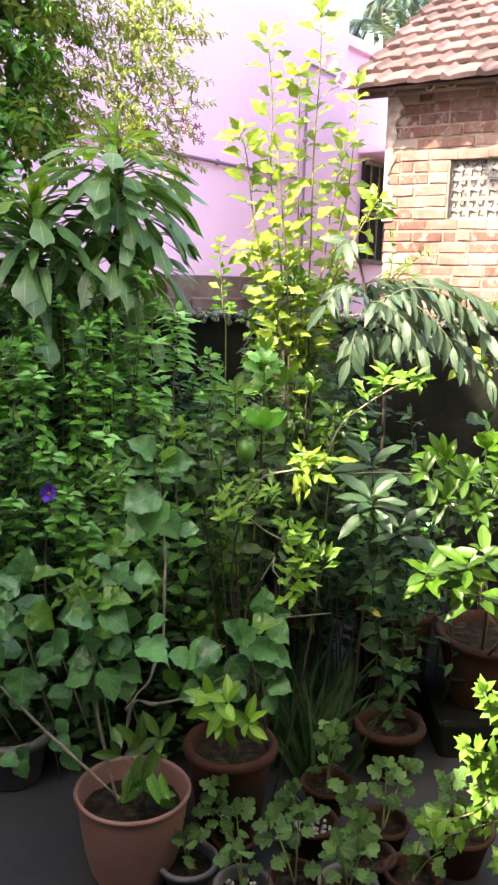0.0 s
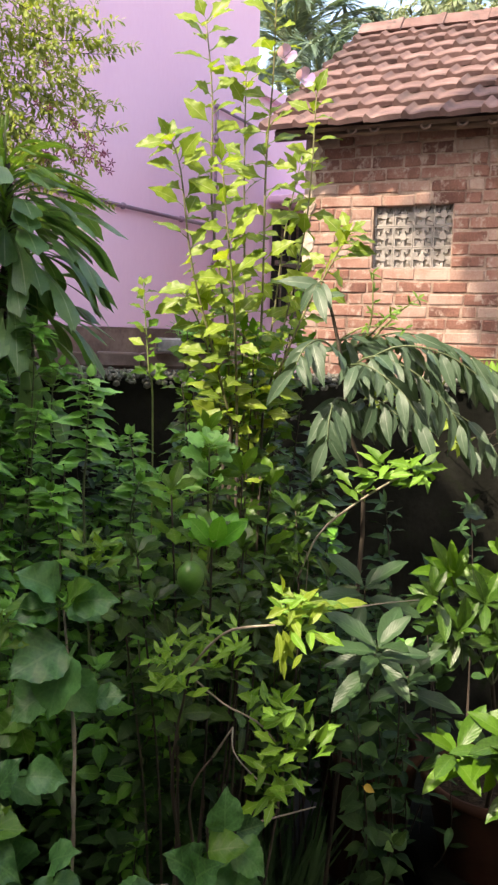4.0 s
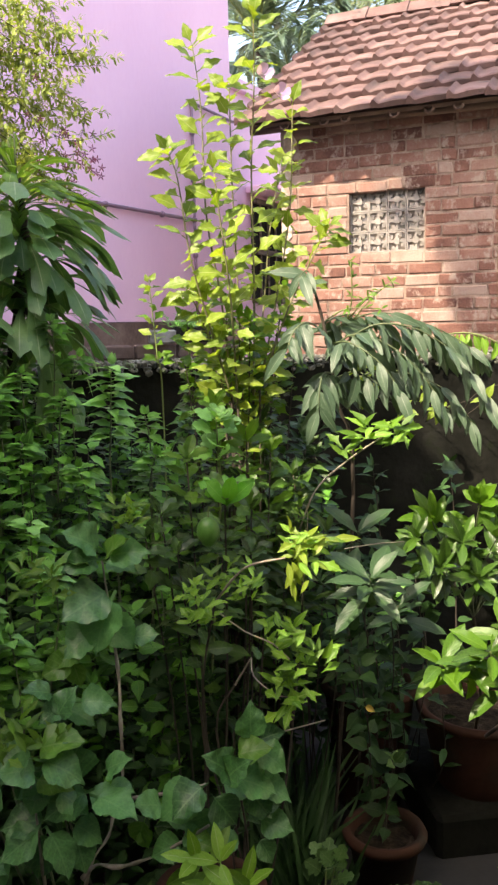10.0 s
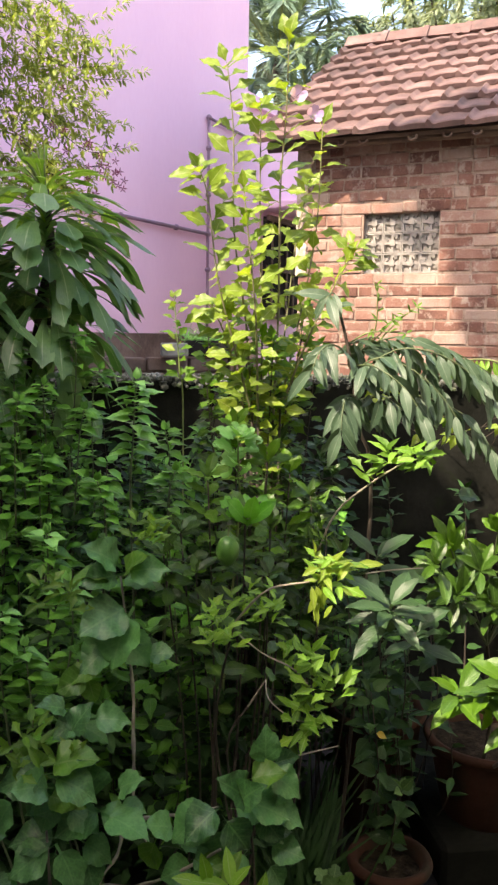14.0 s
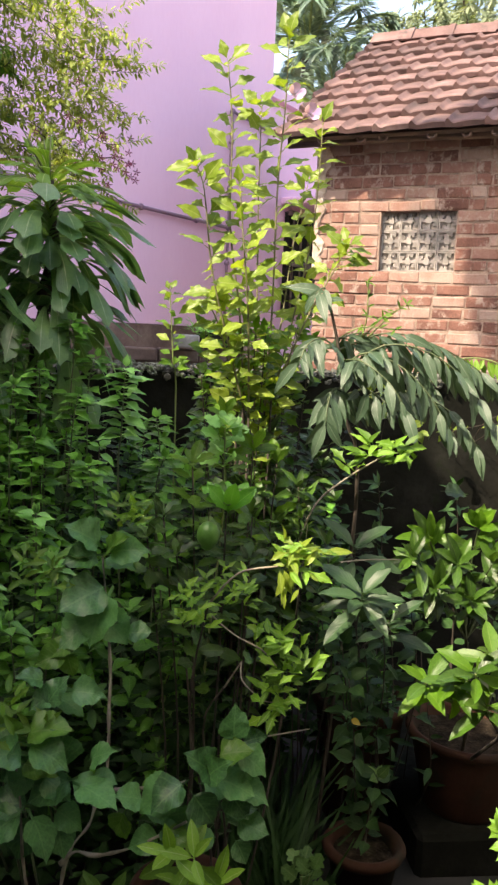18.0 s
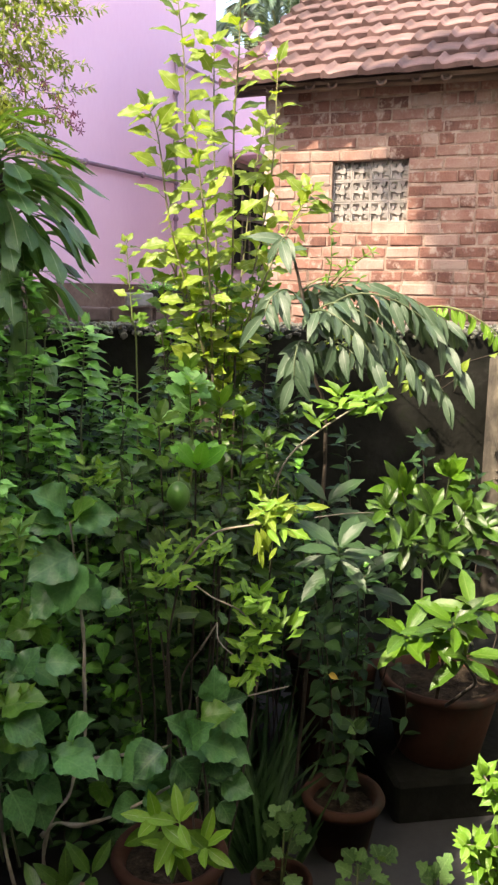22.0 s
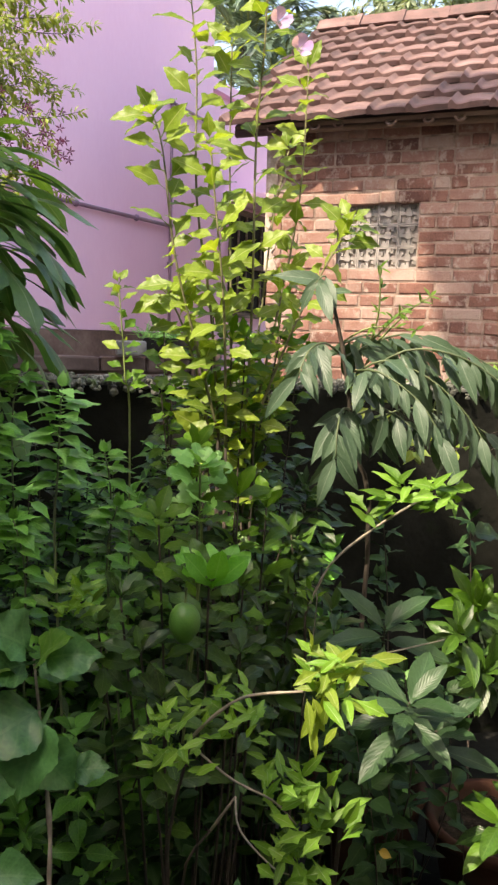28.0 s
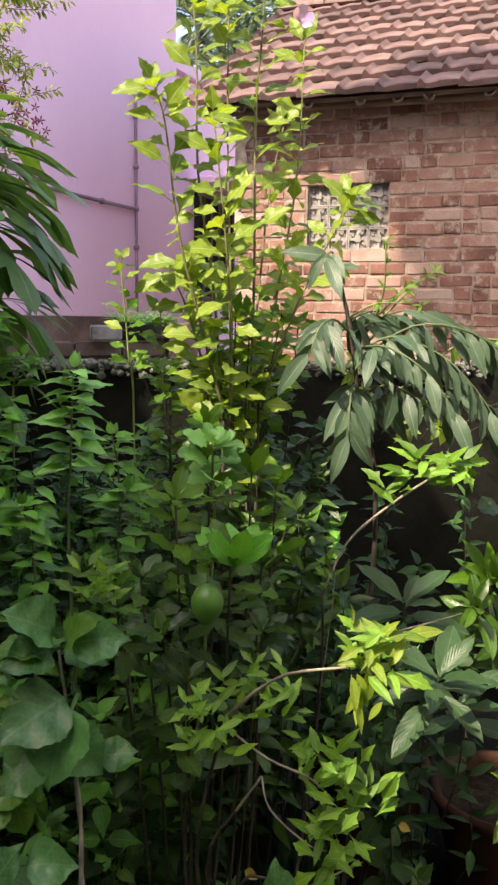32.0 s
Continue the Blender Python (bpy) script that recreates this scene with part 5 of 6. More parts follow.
tuft((0.009, 1.66, 0.943), 14, 0.032, [L_TUFTG], 0.02, 0.0)
tuft((0.101, 1.63, 0.837), 29, 0.04, [L_TUFT], 0.032, 0.0)
tuft((0.151, 1.64, 0.795), 26, 0.044, [L_TUFT, L_TUFTG], 0.03, 0.0)
tuft((0.115, 1.63, 0.737), 26, 0.044, [L_TUFT], 0.025, 0.3)
tuft((0.11, 1.63, 0.772), 14, 0.036, [L_TUFTG], 0.02, 0.1)
tuft((-0.138, 1.78, 1.022), 30, 0.04, [L_TUFT, L_TUFTG], 0.025, 0.0)
tuft((-0.295, 1.75, 0.926), 26, 0.04, [L_TUFTG], 0.03, 0.0)
tuft((-0.329, 1.6, 0.731), 26, 0.04, [L_TUFTG, L_LIMEY], 0.03, 0.0)
tuft((-0.273, 1.62, 0.691), 18, 0.04, [L_TUFTG], 0.02, 0.0)
f.done()

# low underwood behind the pots, its shade put into the dark leaf colour
urng = random.Random(5)
for cell in range(12):
    cx = -0.84 + 0.115 * cell
    under = thing("undergrowth_shrub", (cx, 2.2, 0), "dark tangled low shrub behind the pots", "shrub", "undergrowth behind the pots")
    f = Foliage(under, 100 + cell, 60)
    for i in range(27):
        x, y = cx + urng.uniform(-0.08, 0.08), urng.uniform(1.95, 2.7)
        if x > 0.1 and y < 2.35:
            continue
        h = urng.uniform(0.35, 0.95) + (0.15 if y > 2.4 else 0)
        base = Vector((x, y, 0.02))
        tip = base + Vector((urng.uniform(-0.15, 0.15), urng.uniform(-0.12, 0.05), h))
        path = [base, base.lerp(tip, 0.5) + Vector((0, 0.03, 0)), tip]
        path = stem(under, path, 0.0022, 0.001, M_BARK) if i % 7 == 0 else smooth_path(path)
        dress(f, path, ("ovate", "elliptic", "ovate", "lance")[(i + cell) % 4], (L_SHADED, L_SHADED if i % 3 else L_SHRUB), 0.06, 0.03, 2, (50, 90), 0.2, (0, -0.35, 0.95), 0.15, 0.9, 4, single=y < 1.98, stir=0.45)
    f.done("foliage", "mixed dark leaves")
grass = thing("lily_leaves", (0.18, 2.1, 0), "clump of dark narrow strap leaves behind the pots", "plant", kind="stuff")
f = Foliage(grass, 11, 0)
for i in range(40):
    p = Vector((urng.uniform(0.08, 0.28), urng.uniform(2.0, 2.3), 0.02))
    for k in range(7):
        f.add("strap", L_SHADED, p, (urng.uniform(-0.7, 0.7), urng.uniform(-0.8, 0.3), 1.3), (0, -0.6, 0.6), urng.uniform(0.2, 0.36), False)
f.done("leaves", "dark narrow leaves")

# shrub with drooping feathered leaves
droop = thing("drooping_pinnate_shrub", (0.3, 2.12, 0), "shrub with long arching feathered leaves of hanging leaflets", "shrub")
f = Foliage(droop, 12, 300)
stem(droop, [(0.3, 2.14, 0), (0.359, 2.14, 0.967), (0.318, 2.12, 1.175), (0.289, 2.1, 1.324), (0.257, 2.1, 1.443)], 0.005, 0.003, M_BARK, "trunk")
FRONDS = [
    [(0.298, 2.1, 1.275), (0.375, 2.05, 1.338), (0.465, 2.02, 1.328), (0.548, 2, 1.267), (0.609, 1.98, 1.176)],
    [(0.296, 2.1, 1.287), (0.342, 2.06, 1.321), (0.406, 2.02, 1.296), (0.465, 2, 1.24), (0.513, 1.98, 1.161)],
    [(0.295, 2.1, 1.3), (0.316, 2, 1.305), (0.368, 1.96, 1.263), (0.404, 1.95, 1.208)],
    [(0.302, 2.1, 1.238), (0.265, 2.02, 1.243), (0.247, 1.98, 1.211), (0.244, 1.97, 1.177)],
    [(0.289, 2.1, 1.324), (0.239, 2.04, 1.347), (0.203, 2, 1.334), (0.184, 1.98, 1.3)],
    [(0.289, 2.1, 1.324), (0.427, 2.2, 1.366), (0.581, 2.25, 1.332), (0.713, 2.25, 1.257)],
    [(0.265, 2.1, 1.419), (0.246, 2.08, 1.453), (0.225, 2.06, 1.44)],
    [(0.312, 2.12, 1.225), (0.342, 2.04, 1.244), (0.382, 2, 1.214)],
    [(0.288, 2.1, 1.348), (0.374, 2.2, 1.363), (0.499, 2.3, 1.327), (0.577, 2.3, 1.234)],
    [(0.314, 2.12, 1.2), (0.42, 2.1, 1.243), (0.545, 2.08, 1.199), (0.609, 2.06, 1.116)],
]
for pts in FRONDS:
    path = stem(droop, pts, 0.0022, 0.001, M_DSTEM, "leaf_stalk")
    n = max(4, int(sum((b - a).length for a, b in zip(path, path[1:])) / 0.0125))
    for i in range(n):
        k = (i + 1) / n * (len(path) - 1.001)
        j = int(k)
        p = path[j].lerp(path[j + 1], k - j)
        d = (path[j + 1] - path[j]).normalized()
        sd = d.cross(Vector((0, 0, 1)))
        sd = sd.normalized() * (1 if i % 2 else -1) if sd.length > 0.01 else Vector((1, 0, 0))
        f.add("lance", L_DROOP, p, d * 0.45 + sd * 0.5 + Vector((0, -0.1, -0.75 + f.rng.uniform(-0.4, 0.6))), (f.rng.uniform(-0.7, -0.1), -0.9, 0.45) if f.rng.random() < 0.6 else (0.5, -0.7, 0.4), 0.084 * f.rng.uniform(0.6, 1.2))
f.done()
for pts in ([(0.298, 2.15, 1.348), (0.341, 2.12, 1.375), (0.411, 2.1, 1.372)], [(0.349, 2.15, 1.35), (0.352, 2.12, 1.4), (0.344, 2.1, 1.471)], [(0.362, 2.15, 1.351), (0.402, 2.12, 1.402), (0.433, 2.1, 1.428)],
            [(0.349, 2.15, 1.35), (0.378, 2.12, 1.389), (0.384, 2.1, 1.401)]):
    path = stem(droop, pts, 0.002, 0.001, M_GSTEM, "flower_stalk")
    for i in range(12):
        p = path[f.rng.randrange(len(path) // 2, len(path))]
        f.add("lance", L_TUFTG, p, (f.rng.uniform(-1, 1), f.rng.uniform(-1, 0.3), f.rng.uniform(-0.5, 1)), (0, -0.7, 0.7), 0.022)

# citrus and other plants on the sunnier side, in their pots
pot((0.725, 2.27, 0.165), 0.15, 0.21, M_CLAYPOT_SHADE, "large brown terracotta pot in half shade")
pot((0.47, 2.4, 0), 0.12, 0.4, M_CLAYPOT_SHADE, "dull terracotta pot with low plants")
pot((0.405, 2.05, 0), 0.085, 0.205, M_CLAYPOT_SHADE, "wide low terracotta pot with bare soil")
low = thing("low_pot_plant", (0.47, 2.4, 0.38), "low tangle of small dull leaves in a tall pot", "plant")
f = Foliage(low, 33, 120)
for i in range(26):
    p = Vector((0.47 + f.rng.uniform(-0.09, 0.09), 2.4 + f.rng.uniform(-0.09, 0.09), 0.38))
    path = smooth_path([p, p + Vector((f.rng.uniform(-0.05, 0.05), f.rng.uniform(-0.06, 0.02), f.rng.uniform(0.03, 0.1)))])
    dress(f, path, "ovate", (L_SHADED, L_SHRUB), 0.035, 0.018, 2, (40, 85), 0.1, (0, -0.6, 0.8), 0.1, 0.9, 2)
seedling = thing("rose_cutting", (0.41, 2.05, 0.185), "dark leafy cutting in the low pot", "plant")
f = Foliage(seedling, 34, 80)
path = stem(seedling, [(0.41, 2.06, 0.18), (0.415, 2.06, 0.27), (0.425, 2.05, 0.36)], 0.003, 0.0015, M_BARK)
dress(f, path, "ovate", (L_SHADED, L_MUM), 0.06, 0.016, 1, (50, 88), 0.1, (0, -0.6, 0.8), 0.1, 1.0, 4)
citrus = thing("citrus_shrub", (0.68, 2.18, 0.34), "citrus shrub with upright glossy yellow-green leaves", "shrub")
f = Foliage(citrus, 13, 290)
for tip in ((0.464, 1.93, 0.95), (0.519, 1.9, 0.905), (0.416, 1.88, 0.925), (0.601, 1.92, 0.905), (0.544, 1.88, 0.835), (0.465, 1.88, 0.86), (0.63, 1.9, 0.876), (0.575, 1.95, 0.97), (0.7, 1.95, 0.93), (0.72, 1.98, 0.84)):
    tip = Vector(tip)
    base = Vector((0.6, 2.03, 0.7))
    path = stem(citrus, [base, base.lerp(tip, 0.5) + Vector((0, 0.02, 0.01)), tip], 0.003, 0.0014, M_DSTEM)
    dress(f, path, "obovate" if tip.z > 0.96 else "elliptic", (L_LIME, L_LIMEY if tip.z > 0.93 else L_LIME), 0.082, 0.022, 1, (30, 80), 0.35, (-0.2, -0.65, 0.7), 0.05, 0.95, 7)
stem(citrus, [(0.68, 2.2, 0.32), (0.66, 2.12, 0.5), (0.6, 2.03, 0.7)], 0.005, 0.004, M_BARK, "trunk")
f.done()
shoot = thing("bright_leafy_shoot", (0.66, 2.1, 0.39), "bright green young shoot with long smooth leaves", "shrub")
f = Foliage(shoot, 14, 200)
stem(shoot, [(0.68, 2.2, 0.3), (0.66, 2.0, 0.46), (0.6, 1.82, 0.58), (0.52, 1.71, 0.68)], 0.005, 0.003, M_BARK, "trunk")
for tip in ((0.385, 1.66, 0.76), (0.43, 1.65, 0.765), (0.465, 1.64, 0.785), (0.505, 1.66, 0.8), (0.49, 1.64, 0.725)):
    tip = Vector(tip)
    path = stem(shoot, [Vector((0.52, 1.71, 0.68)), tip + Vector((0.015, 0.02, -0.03)), tip], 0.0035, 0.0016, M_GSTEM, "branch")
    spin = f.rng.uniform(0, 6.28)
    for i in range(10):
        az = spin + i * 2.4
        q = path[-1 - i // 3]
        f.add("elliptic", L_TUFTG if tip.x > 0.47 and i < 4 else L_LIMEY if i % 2 else L_LIME, q, (math.cos(az), math.sin(az) * 0.8 - 0.15, f.rng.uniform(0.5, 1.1) - 0.15 * i), (f.rng.uniform(-0.5, 0.3), -0.5, 0.9), 0.085 * f.rng.uniform(0.7, 1.1))
whorl = thing("whorled_leaf_sapling", (0.46, 2.38, 0.38), "sapling with whorls of long dull grey-green leaves", "shrub")
f = Foliage(whorl, 15, 200)
stem(whorl, [(0.46, 2.38, 0.37), (0.41, 2.2, 0.54), (0.34, 1.96, 0.7)], 0.002, 0.0018, M_BARK, "trunk")
for tip, n in (((0.269, 1.69, 0.911), 13), ((0.288, 1.84, 0.955), 8), ((0.348, 1.78, 0.826), 6)):
    tip = Vector(tip)
    path = stem(whorl, [Vector((0.34, 1.96, 0.7)), Vector((0.34, 1.96, 0.7)).lerp(tip, 0.5) + Vector((0, 0.03, -0.02)), tip], 0.0018, 0.0014, M_BARK, "branch")
    for i in range(n):
        az = i * 2.4
        q = tip - Vector((0, 0, 0.03 * i / n))
        f.add("elliptic", L_WHORL, q, (math.cos(az), math.sin(az) * 0.8, 0.85 - 1.4 * i / n + f.rng.uniform(-0.2, 0.2)), (-0.1, -0.5, 1), 0.095 * f.rng.uniform(0.75, 1.1))
back_r = thing("background_shrub", (0.62, 2.35, 0), "shaded shrub with scattered dull leaves by the wall", "shrub")
f = Foliage(back_r, 16, 260)
brr = random.Random(8)
for i in range(34):
    tip = Vector((brr.uniform(0.36, 0.56), brr.uniform(2.1, 2.25), brr.uniform(0.4, 0.56))) if i > 24 else Vector((brr.uniform(0.28, 0.5), brr.uniform(2.0, 2.3), brr.uniform(0.5, 0.84))) if i > 14 else Vector((brr.uniform(0.4, 1.1), brr.uniform(2.3, 2.7), brr.uniform(0.6, 0.98)))
    path = stem(back_r, [(tip.x * 0.7 + 0.2, 2.4, 0), tip + Vector((0.04, 0.05, -0.25)), tip], 0.0022, 0.001, M_BARK)
    # dark leaf colour replaces the shade that the sun breaks here
    dress(f, path, "lance" if i % 3 else "ovate", (L_SHADED, L_SHADED), 0.065, 0.032, 1, (50, 85), 0.45, (0, -0.4, 0.9), 0.1, 0.9, 3, single=i < 12)
f.add("broad", L_WHORL, (0.575, 2.2, 1.0), (0.8, -0.3, 0.1), (0, -0.7, 0.8), 0.07)
f.done()
vine = thing("yellowing_vine", (0.85, 2.75, 0), "sunlit yellow-green vine sprawling over the garden wall", "vine")
f = Foliage(vine, 17, 280)
vr = random.Random(21)
for i in range(16):
    a = Vector((vr.uniform(0.5, 1.5), vr.uniform(2.8, 3.1), 1.1))
    tip = a + Vector((vr.uniform(-0.2, 0.2), vr.uniform(-0.3, 0.0), vr.uniform(-0.1, 0.2)))
    path = stem(vine, [(a.x, 3.085, 1.0), a, tip], 0.0018, 0.001, M_BARK)
    dress(f, path, "ovate", (L_TUFTG, L_HIB), 0.06, 0.022, 1, (40, 85), 0.8, (-0.3, -0.7, 0.7), 0.1, 0.9, 3)

path = stem(vine, [(0.65, 2.6, 1.172), (0.664, 2.55, 1.266), (0.711, 2.5, 1.306), (0.79, 2.48, 1.305), (0.879, 2.46, 1.259), (0.959, 2.45, 1.176)], 0.003, 0.0015, M_GSTEM, "arching_shoot")
for i in range(26):
    k = 6 + i * (len(path) - 8) / 26
    p = path[int(k)].lerp(path[int(k) + 1], k % 1)
    f.add("elliptic", L_TUFT if i % 3 else L_TUFTG, p, (f.rng.uniform(-0.5, 0.5), f.rng.uniform(-0.5, 0.3), -1), (-0.2, -1, 0.3), 0.05 * f.rng.uniform(0.7, 1.15))

# small pots of young chrysanthemums on the floor
SMALL = [((-0.099, 1.593), 0.062, 0.13, M_GREYPOT, "grey plastic pot with a leafy cutting"), ((0.0, 1.69), 0.05, 0.12, M_CLAYPOT_SHADE, "small terracotta pot with a cutting"),
         ((0.175, 1.72), 0.058, 0.14, M_CLAYPOT_SHADE, "small terracotta pot of pale gravelly soil"), ((0.224, 1.87), 0.06, 0.14, M_CLAYPOT_SHADE, "small terracotta pot half hidden by leaves"),
         ((0.34, 1.72), 0.056, 0.14, M_CLAYPOT_SHADE, "small terracotta pot with a cutting"), ((0.13, 1.555), 0.055, 0.12, M_CLAYPOT_SHADE, "small terracotta pot on the concrete"),
         ((0.02, 1.53), 0.058, 0.12, M_GREYPOT, "grey plastic pot with pale soil"), ((0.24, 1.54), 0.06, 0.12, M_GREYPOT, "grey plastic pot crowded with leaves"),
         ((0.38, 1.57), 0.058, 0.13, M_CLAYPOT_SHADE, "small terracotta pot beside the others"), ((0.3, 1.62), 0.05, 0.13, M_CLAYPOT_SHADE, "small terracotta pot crowded by leaves"),
         ((0.5, 1.68), 0.075, 0.16, M_CLAYPOT_SHADE, "terracotta pot under a bright bush")]
for i, ((x, y), r, h, mat, label) in enumerate(SMALL):
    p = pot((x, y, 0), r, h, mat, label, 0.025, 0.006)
    p["group"] = "small pots of cuttings"
    if i in (2, 6):
        pebbles(p, r * 0.75, h - FLOOR_Z - 0.02, 60, i)
    mum = thing("chrysanthemum_cutting", (x, y, h - 0.02), "young chrysanthemum cutting with lobed grey-green leaves", "plant", "chrysanthemum cuttings")
    f = Foliage(mum, 30 + i, 60)
    for k in range(2):
        tip = Vector((x + f.rng.uniform(-0.05, 0.05), y + f.rng.uniform(-0.04, 0.05), h + f.rng.uniform(0.05, 0.13)))
        path = stem(mum, [(x, y, h - 0.025), Vector((x, y, h)).lerp(tip, 0.5), tip], 0.0025, 0.0012, M_GSTEM)
        dress(f, path, "lobed", (L_MUM, L_MUM), 0.06, 0.018, 1, (45, 85), 0.2, (0, -0.6, 0.9), 0.05, 0.9, 4)

# sunlit yellow-green bush in front of the right-hand pots
bush = thing("yellow_green_bush", (0.6, 1.62, 0.02), "low bush of sunlit yellow-green leaves on arching twigs", "shrub")
f = Foliage(bush, 50, 290)
for pts in ([(0.605, 1.58, 0.434), (0.516, 1.54, 0.39), (0.431, 1.5, 0.329), (0.332, 1.48, 0.322)], [(0.616, 1.58, 0.318), (0.512, 1.54, 0.291), (0.367, 1.5, 0.271)], [(0.589, 1.56, 0.42), (0.509, 1.54, 0.48), (0.434, 1.52, 0.58)],
            [(0.574, 1.56, 0.458), (0.519, 1.55, 0.524), (0.481, 1.54, 0.547)], [(0.555, 1.56, 0.407), (0.475, 1.53, 0.436), (0.404, 1.5, 0.47)], [(0.544, 1.56, 0.4), (0.479, 1.53, 0.392), (0.429, 1.52, 0.422)],
            [(0.564, 1.56, 0.304), (0.494, 1.53, 0.342), (0.445, 1.52, 0.36)], [(0.618, 1.56, 0.227), (0.542, 1.54, 0.214), (0.503, 1.52, 0.202)]):
    pts = [(x + 0.045, y, z - 0.01) for x, y, z in pts]
    path = stem(bush, [(0.6, 1.62, 0.02)] + pts, 0.003, 0.0012, M_STEM, "twig")
    dress(f, path[2:], "ovate", (L_TUFTG, L_TUFT), 0.042, 0.017, 2, (45, 80), 0.2, (-0.3, -0.7, 0.8), 0.05, 0.9, 4)
f.done()

# flowering creeper hanging from a beam
creeper = thing("flowering_creeper", (-0.9, 3.9, 0), "mass of flowering creeper with small leaves and pink stars", "vine")
f = Foliage(creeper, 60, 300)
cr = random.Random(61)
c_mid = Vector((-0.722, 3.8, 2.194))
for i in range(450):
    u_, v_ = cr.uniform(-1.9, 1), cr.uniform(-1, 1)
    if u_ > 0 and u_ * u_ + v_ * v_ > 1.05:
        continue
    a = c_mid + Vector((u_ * 0.46, cr.uniform(-0.25, 0.35), v_ * 0.46 + 0.05 + (0.12 if u_ < 0.3 else 0)))
    tip = a + Vector((cr.uniform(-0.08, 0.2), cr.uniform(-0.15, 0.1), cr.uniform(-0.22, 0.06)))
    pts = [a + Vector((-0.15, 0.1, 0.12)), a, tip]
    path = stem(creeper, pts, 0.002, 0.0009, M_BARK, "twig") if i % 4 == 0 else smooth_path(pts)
    dress(f, path, "ovate" if u_ < -0.3 else "elliptic", (L_SHRUB, L_TUFTG) if u_ < -0.25 and cr.random() < 0.75 else (L_CREEP, L_CREEP), 0.085 if u_ < -0.3 else 0.04, 0.026 if u_ < -0.3 else 0.014, 2, (40, 88), 0.1, (-0.3, -0.5, 0.9), 0.15, 0.75, 2, single=False)
f.done("foliage", "small olive-green leaves")
for i in range(56):
    p = c_mid + Vector((cr.uniform(-0.8, 0.46), cr.uniform(-0.4, 0.0), cr.uniform(-0.5, 0.5)))
    if i < 26:
        p = Vector((-0.272, 3.6, 1.966)) + Vector((cr.uniform(-0.16, 0.1), cr.uniform(-0.08, 0.05), cr.uniform(-0.1, 0.12)))
    fl = thing("star_flower", p, "small dull pink star-shaped creeper flower", "flower", "creeper flowers")
    ff = Foliage(fl, i, 6, "petal")
    for k in range(5):
        ff.add("lance", L_STAR, p, around(ff.rng, Vector((0.2, -1, -0.2)), 75, k * 1.2566), (0, -1, 0), 0.018)
stem(creeper, [(-0.331, 3.75, 2.001), (-0.294, 3.65, 1.985), (-0.26, 3.6, 1.955)], 0.003, 0.0015, M_BARK, "twig")
stem(creeper, [(-1.75, 4.1, 0), (-1.7, 4.05, 1.2), (-1.5, 4.0, 2.1), (-0.9, 3.9, 2.6)], 0.014, 0.01, M_BARK, "vine_trunk")
beam = thing("timber_beam", (-1.5, 4.15, 2.8), "dark weathered timber beam under the creeper", "beam")
box_ob("beam", (-0.6, -0.05, 0.0), (1.05, 0.05, 0.09), M_WOOD, beam, bevel=0.006)
box_ob("post", (-0.1, -0.045, -2.8), (-0.01, 0.045, -0.002), M_WOOD, beam, bevel=0.006)

# trees far behind the hut
def far_tree(name, base, height, radius, seed, label, flat=0.8, kind="fine", mat=L_TREE, n=90, size=0.2):
    t = thing(name, base, label, "tree")
    rng = random.Random(seed)
    b = Vector(base)
    bm = bmesh.new()
    tube(bm, [Vector((0, 0, 0)), Vector((0.1, 0, height * 0.35)), Vector((0.0, 0.1, height * 0.65))], 0.22, 0.1, 9, 0.2)
    part("trunk", bm, M_BARK, t, smooth=True)
    f = Foliage(t, seed, 0)
    for i in range(n):
        d = Vector((rng.gauss(0, 1), rng.gauss(0, 1), rng.gauss(0, 1))).normalized() * radius * rng.uniform(0.35, 1.0)
        d.z *= flat
        tip = b + Vector((0, 0, height * 0.72)) + d
        start = b + Vector((0, 0, height * 0.55)) + d * 0.25
        if i % 4 == 0:
            bm = bmesh.new()
            tube(bm, [start - b, tip - b], 0.035, 0.01, 5)
            part("limb", bm, M_BARK, t)
        path = [start.lerp(tip, 0.55), start.lerp(tip, 0.8) + Vector((0, 0, 0.1)), tip, tip + Vector((rng.uniform(-0.3, 0.3), rng.uniform(-0.3, 0.3), -0.35))]
        dress(f, path, kind, (mat, mat), size, 0.035, 3, (40, 88), 0.0, (-0.3, -0.5, 0.8), 0.35, 0.9, 5, single=False)
    f.done("crown", "airy grey-green crown with gaps")


far_tree("mango_tree", (5.1, 13.5, 0), 7.4, 2.6, 71, "tall leafy tree standing behind the hut", n=230, size=0.17)
far_tree("mango_tree", (4.9, 15.5, 0), 8.0, 2.0, 74, "tall leafy tree standing behind the hut", n=130, size=0.17)
far_tree("mango_tree", (7.6, 13.0, 0), 7.6, 2.7, 72, "tall leafy tree standing behind the hut", n=230, size=0.17)


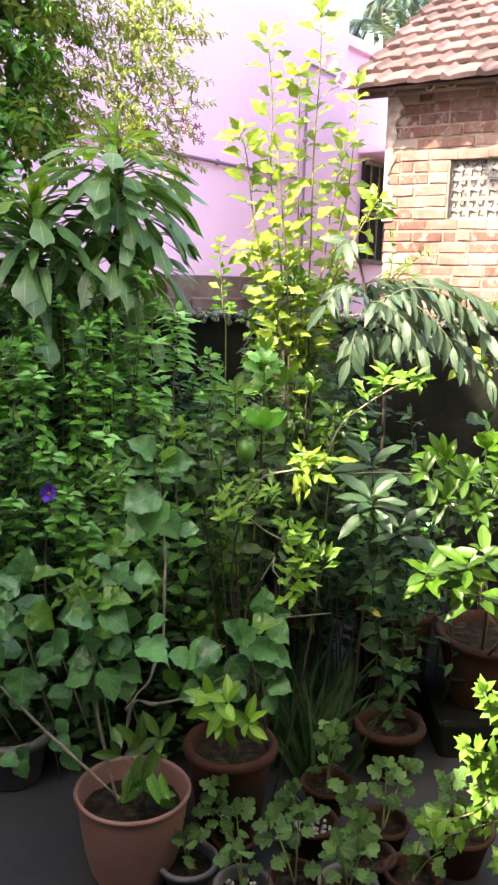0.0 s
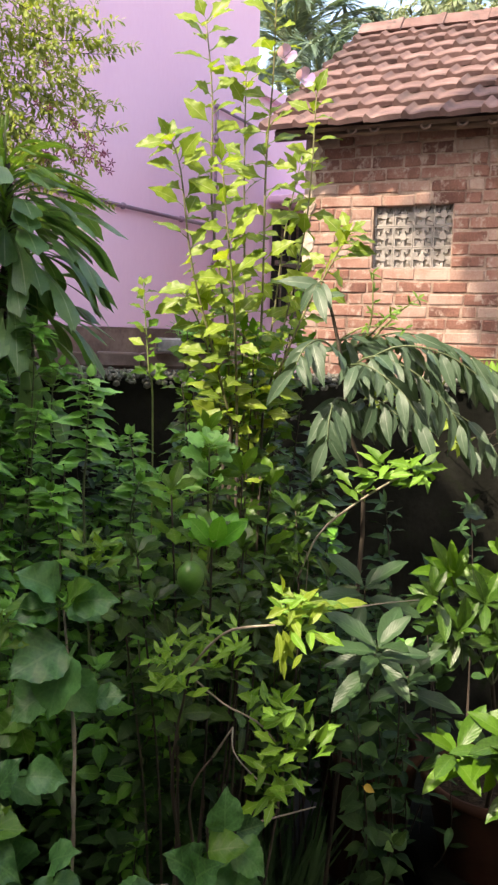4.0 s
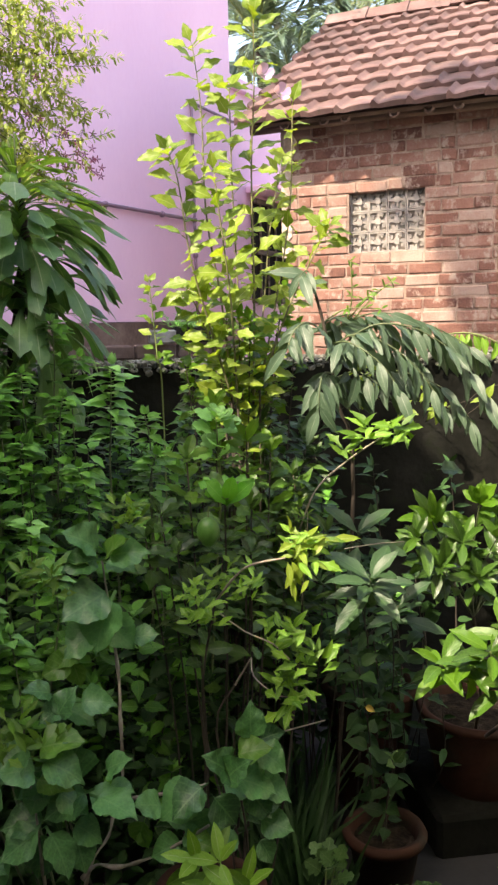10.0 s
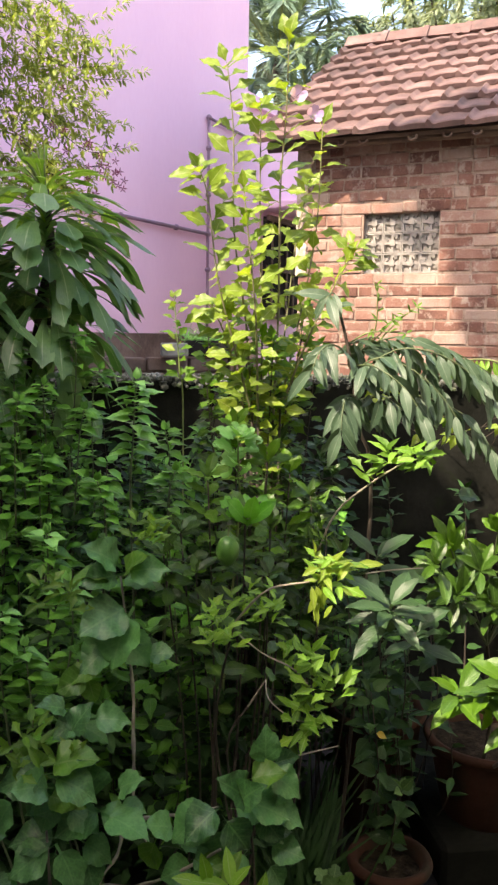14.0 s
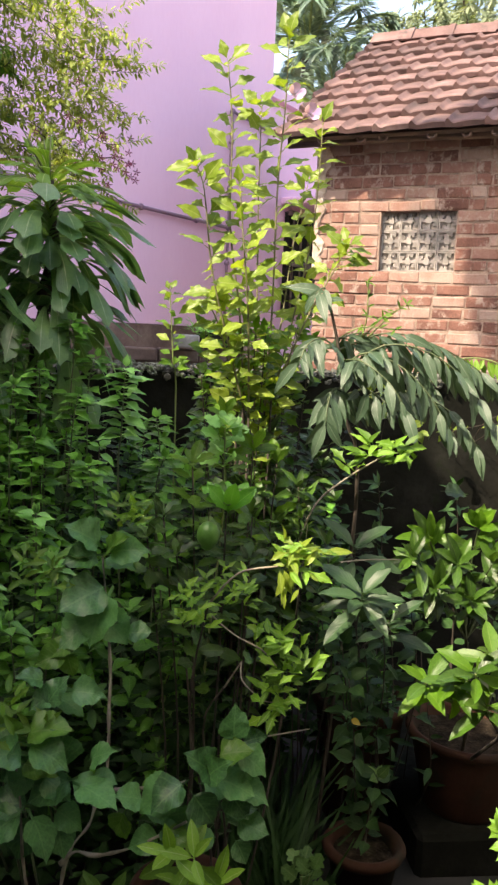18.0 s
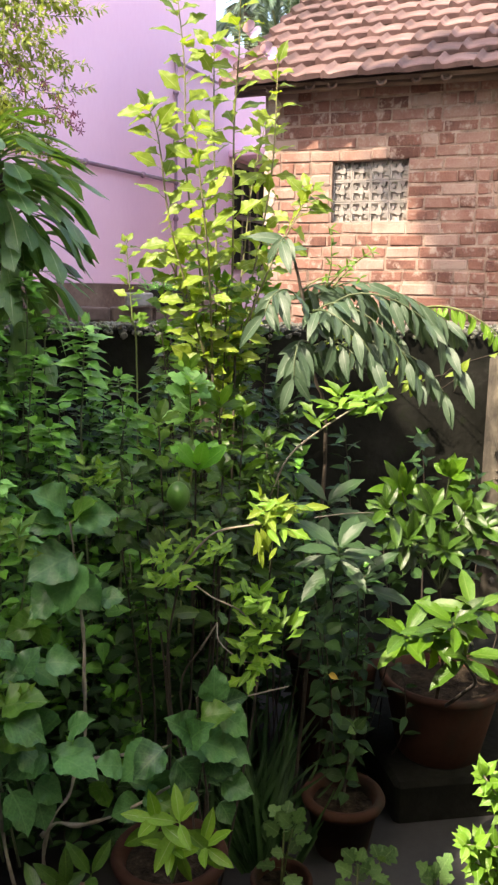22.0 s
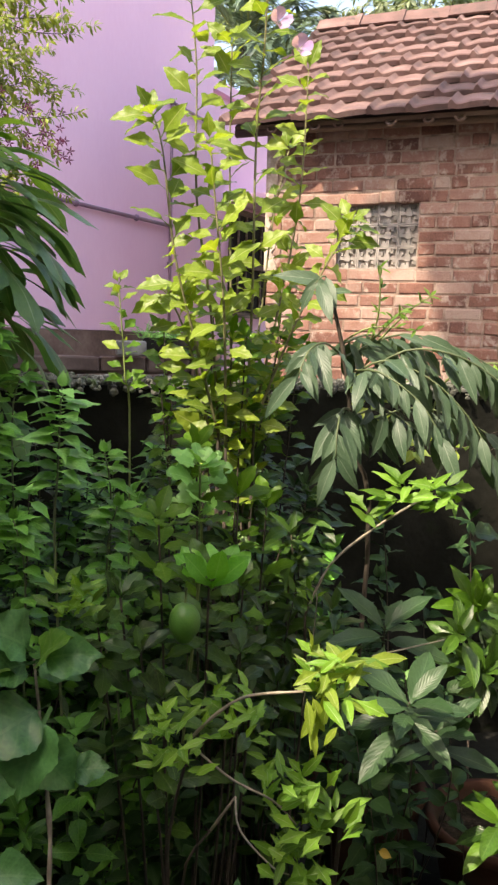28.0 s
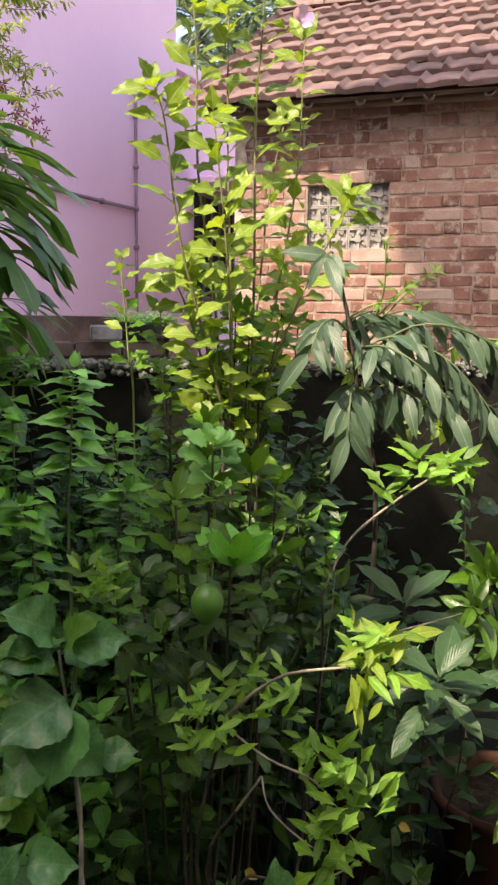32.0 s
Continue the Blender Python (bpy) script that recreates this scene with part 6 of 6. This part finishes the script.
def palm(base, height, seed, fronds, flen, label):
    t = thing("palm_tree", base, label, "tree")
    rng = random.Random(seed)
    b = Vector(base)
    bm = bmesh.new()
    tube(bm, smooth_path([(0, 0, 0), (0.1, 0, height * 0.5), (0, 0, height)]), 0.12, 0.09, 10, 0.1)
    part("trunk", bm, M_BARK, t, smooth=True)
    f = Foliage(t, seed, 0)
    top = b + Vector((0, 0, height))
    for i in range(fronds):
        az, el = i * 2.4, radians(82 - 80 * i / fronds)
        d = Vector((math.cos(az) * math.cos(el), math.sin(az) * math.cos(el), math.sin(el)))
        pts = [top, top + d * flen * 0.5, top + d * flen * 0.85 + Vector((0, 0, -flen * 0.1)), top + d * flen + Vector((0, 0, -flen * 0.25))]
        path = smooth_path(pts, 6)
        bm = bmesh.new()
        tube(bm, [p - b for p in path], 0.02, 0.006, 5)
        part("frond_stalk", bm, M_GSTEM, t)
        for j, p in enumerate(path[2:]):
            q = path[min(j + 3, len(path) - 1)]
            for s in (-1, 1):
                for m_ in range(4):
                    sd = d.cross(Vector((0, 0, 1))).normalized() * s
                    f.add("pinna", L_PALM, p.lerp(q, m_ / 4), sd * 0.55 + (q - p).normalized() * 0.8 + Vector((0, 0, -0.1)), (0, -0.5, 1), flen * 0.3, False)
    f.done("frond_foliage", "grey-green feathery fronds")


palm((1.908, 13, 5.389)[:2] + (0,), (1.908, 13, 5.389)[2], 81, 22, 1.4, "palm with arching grey-green fronds behind the hut")
palm((2.099, 11.5, 4.564)[:2] + (0,), (2.099, 11.5, 4.564)[2] - 0.4, 82, 18, 1.15, "smaller palm beside the hut roof")

# out-of-view crown placed so that its shadow falls on the hut front
far_tree("shade_tree", (-2.57, 1.46, 0), 12.85, 0.95, 73, "unseen leafy tree added to shade the hut wall", flat=0.3, n=90, size=0.24)

for at, way in (((0.315, 1.9, 0.575), (0.9, -0.3, -0.2)), ((0.063, 1.86, 0.563), (0.8, -0.4, -0.3))):
    fallen = thing("yellow_leaf", at, "single yellowed leaf caught on a twig", "leaf", "yellowed leaves")
    ff = Foliage(fallen, 5)
    ff.add("ovate", L_YELLOW, at, way, (0, -0.8, 0.6), 0.03)
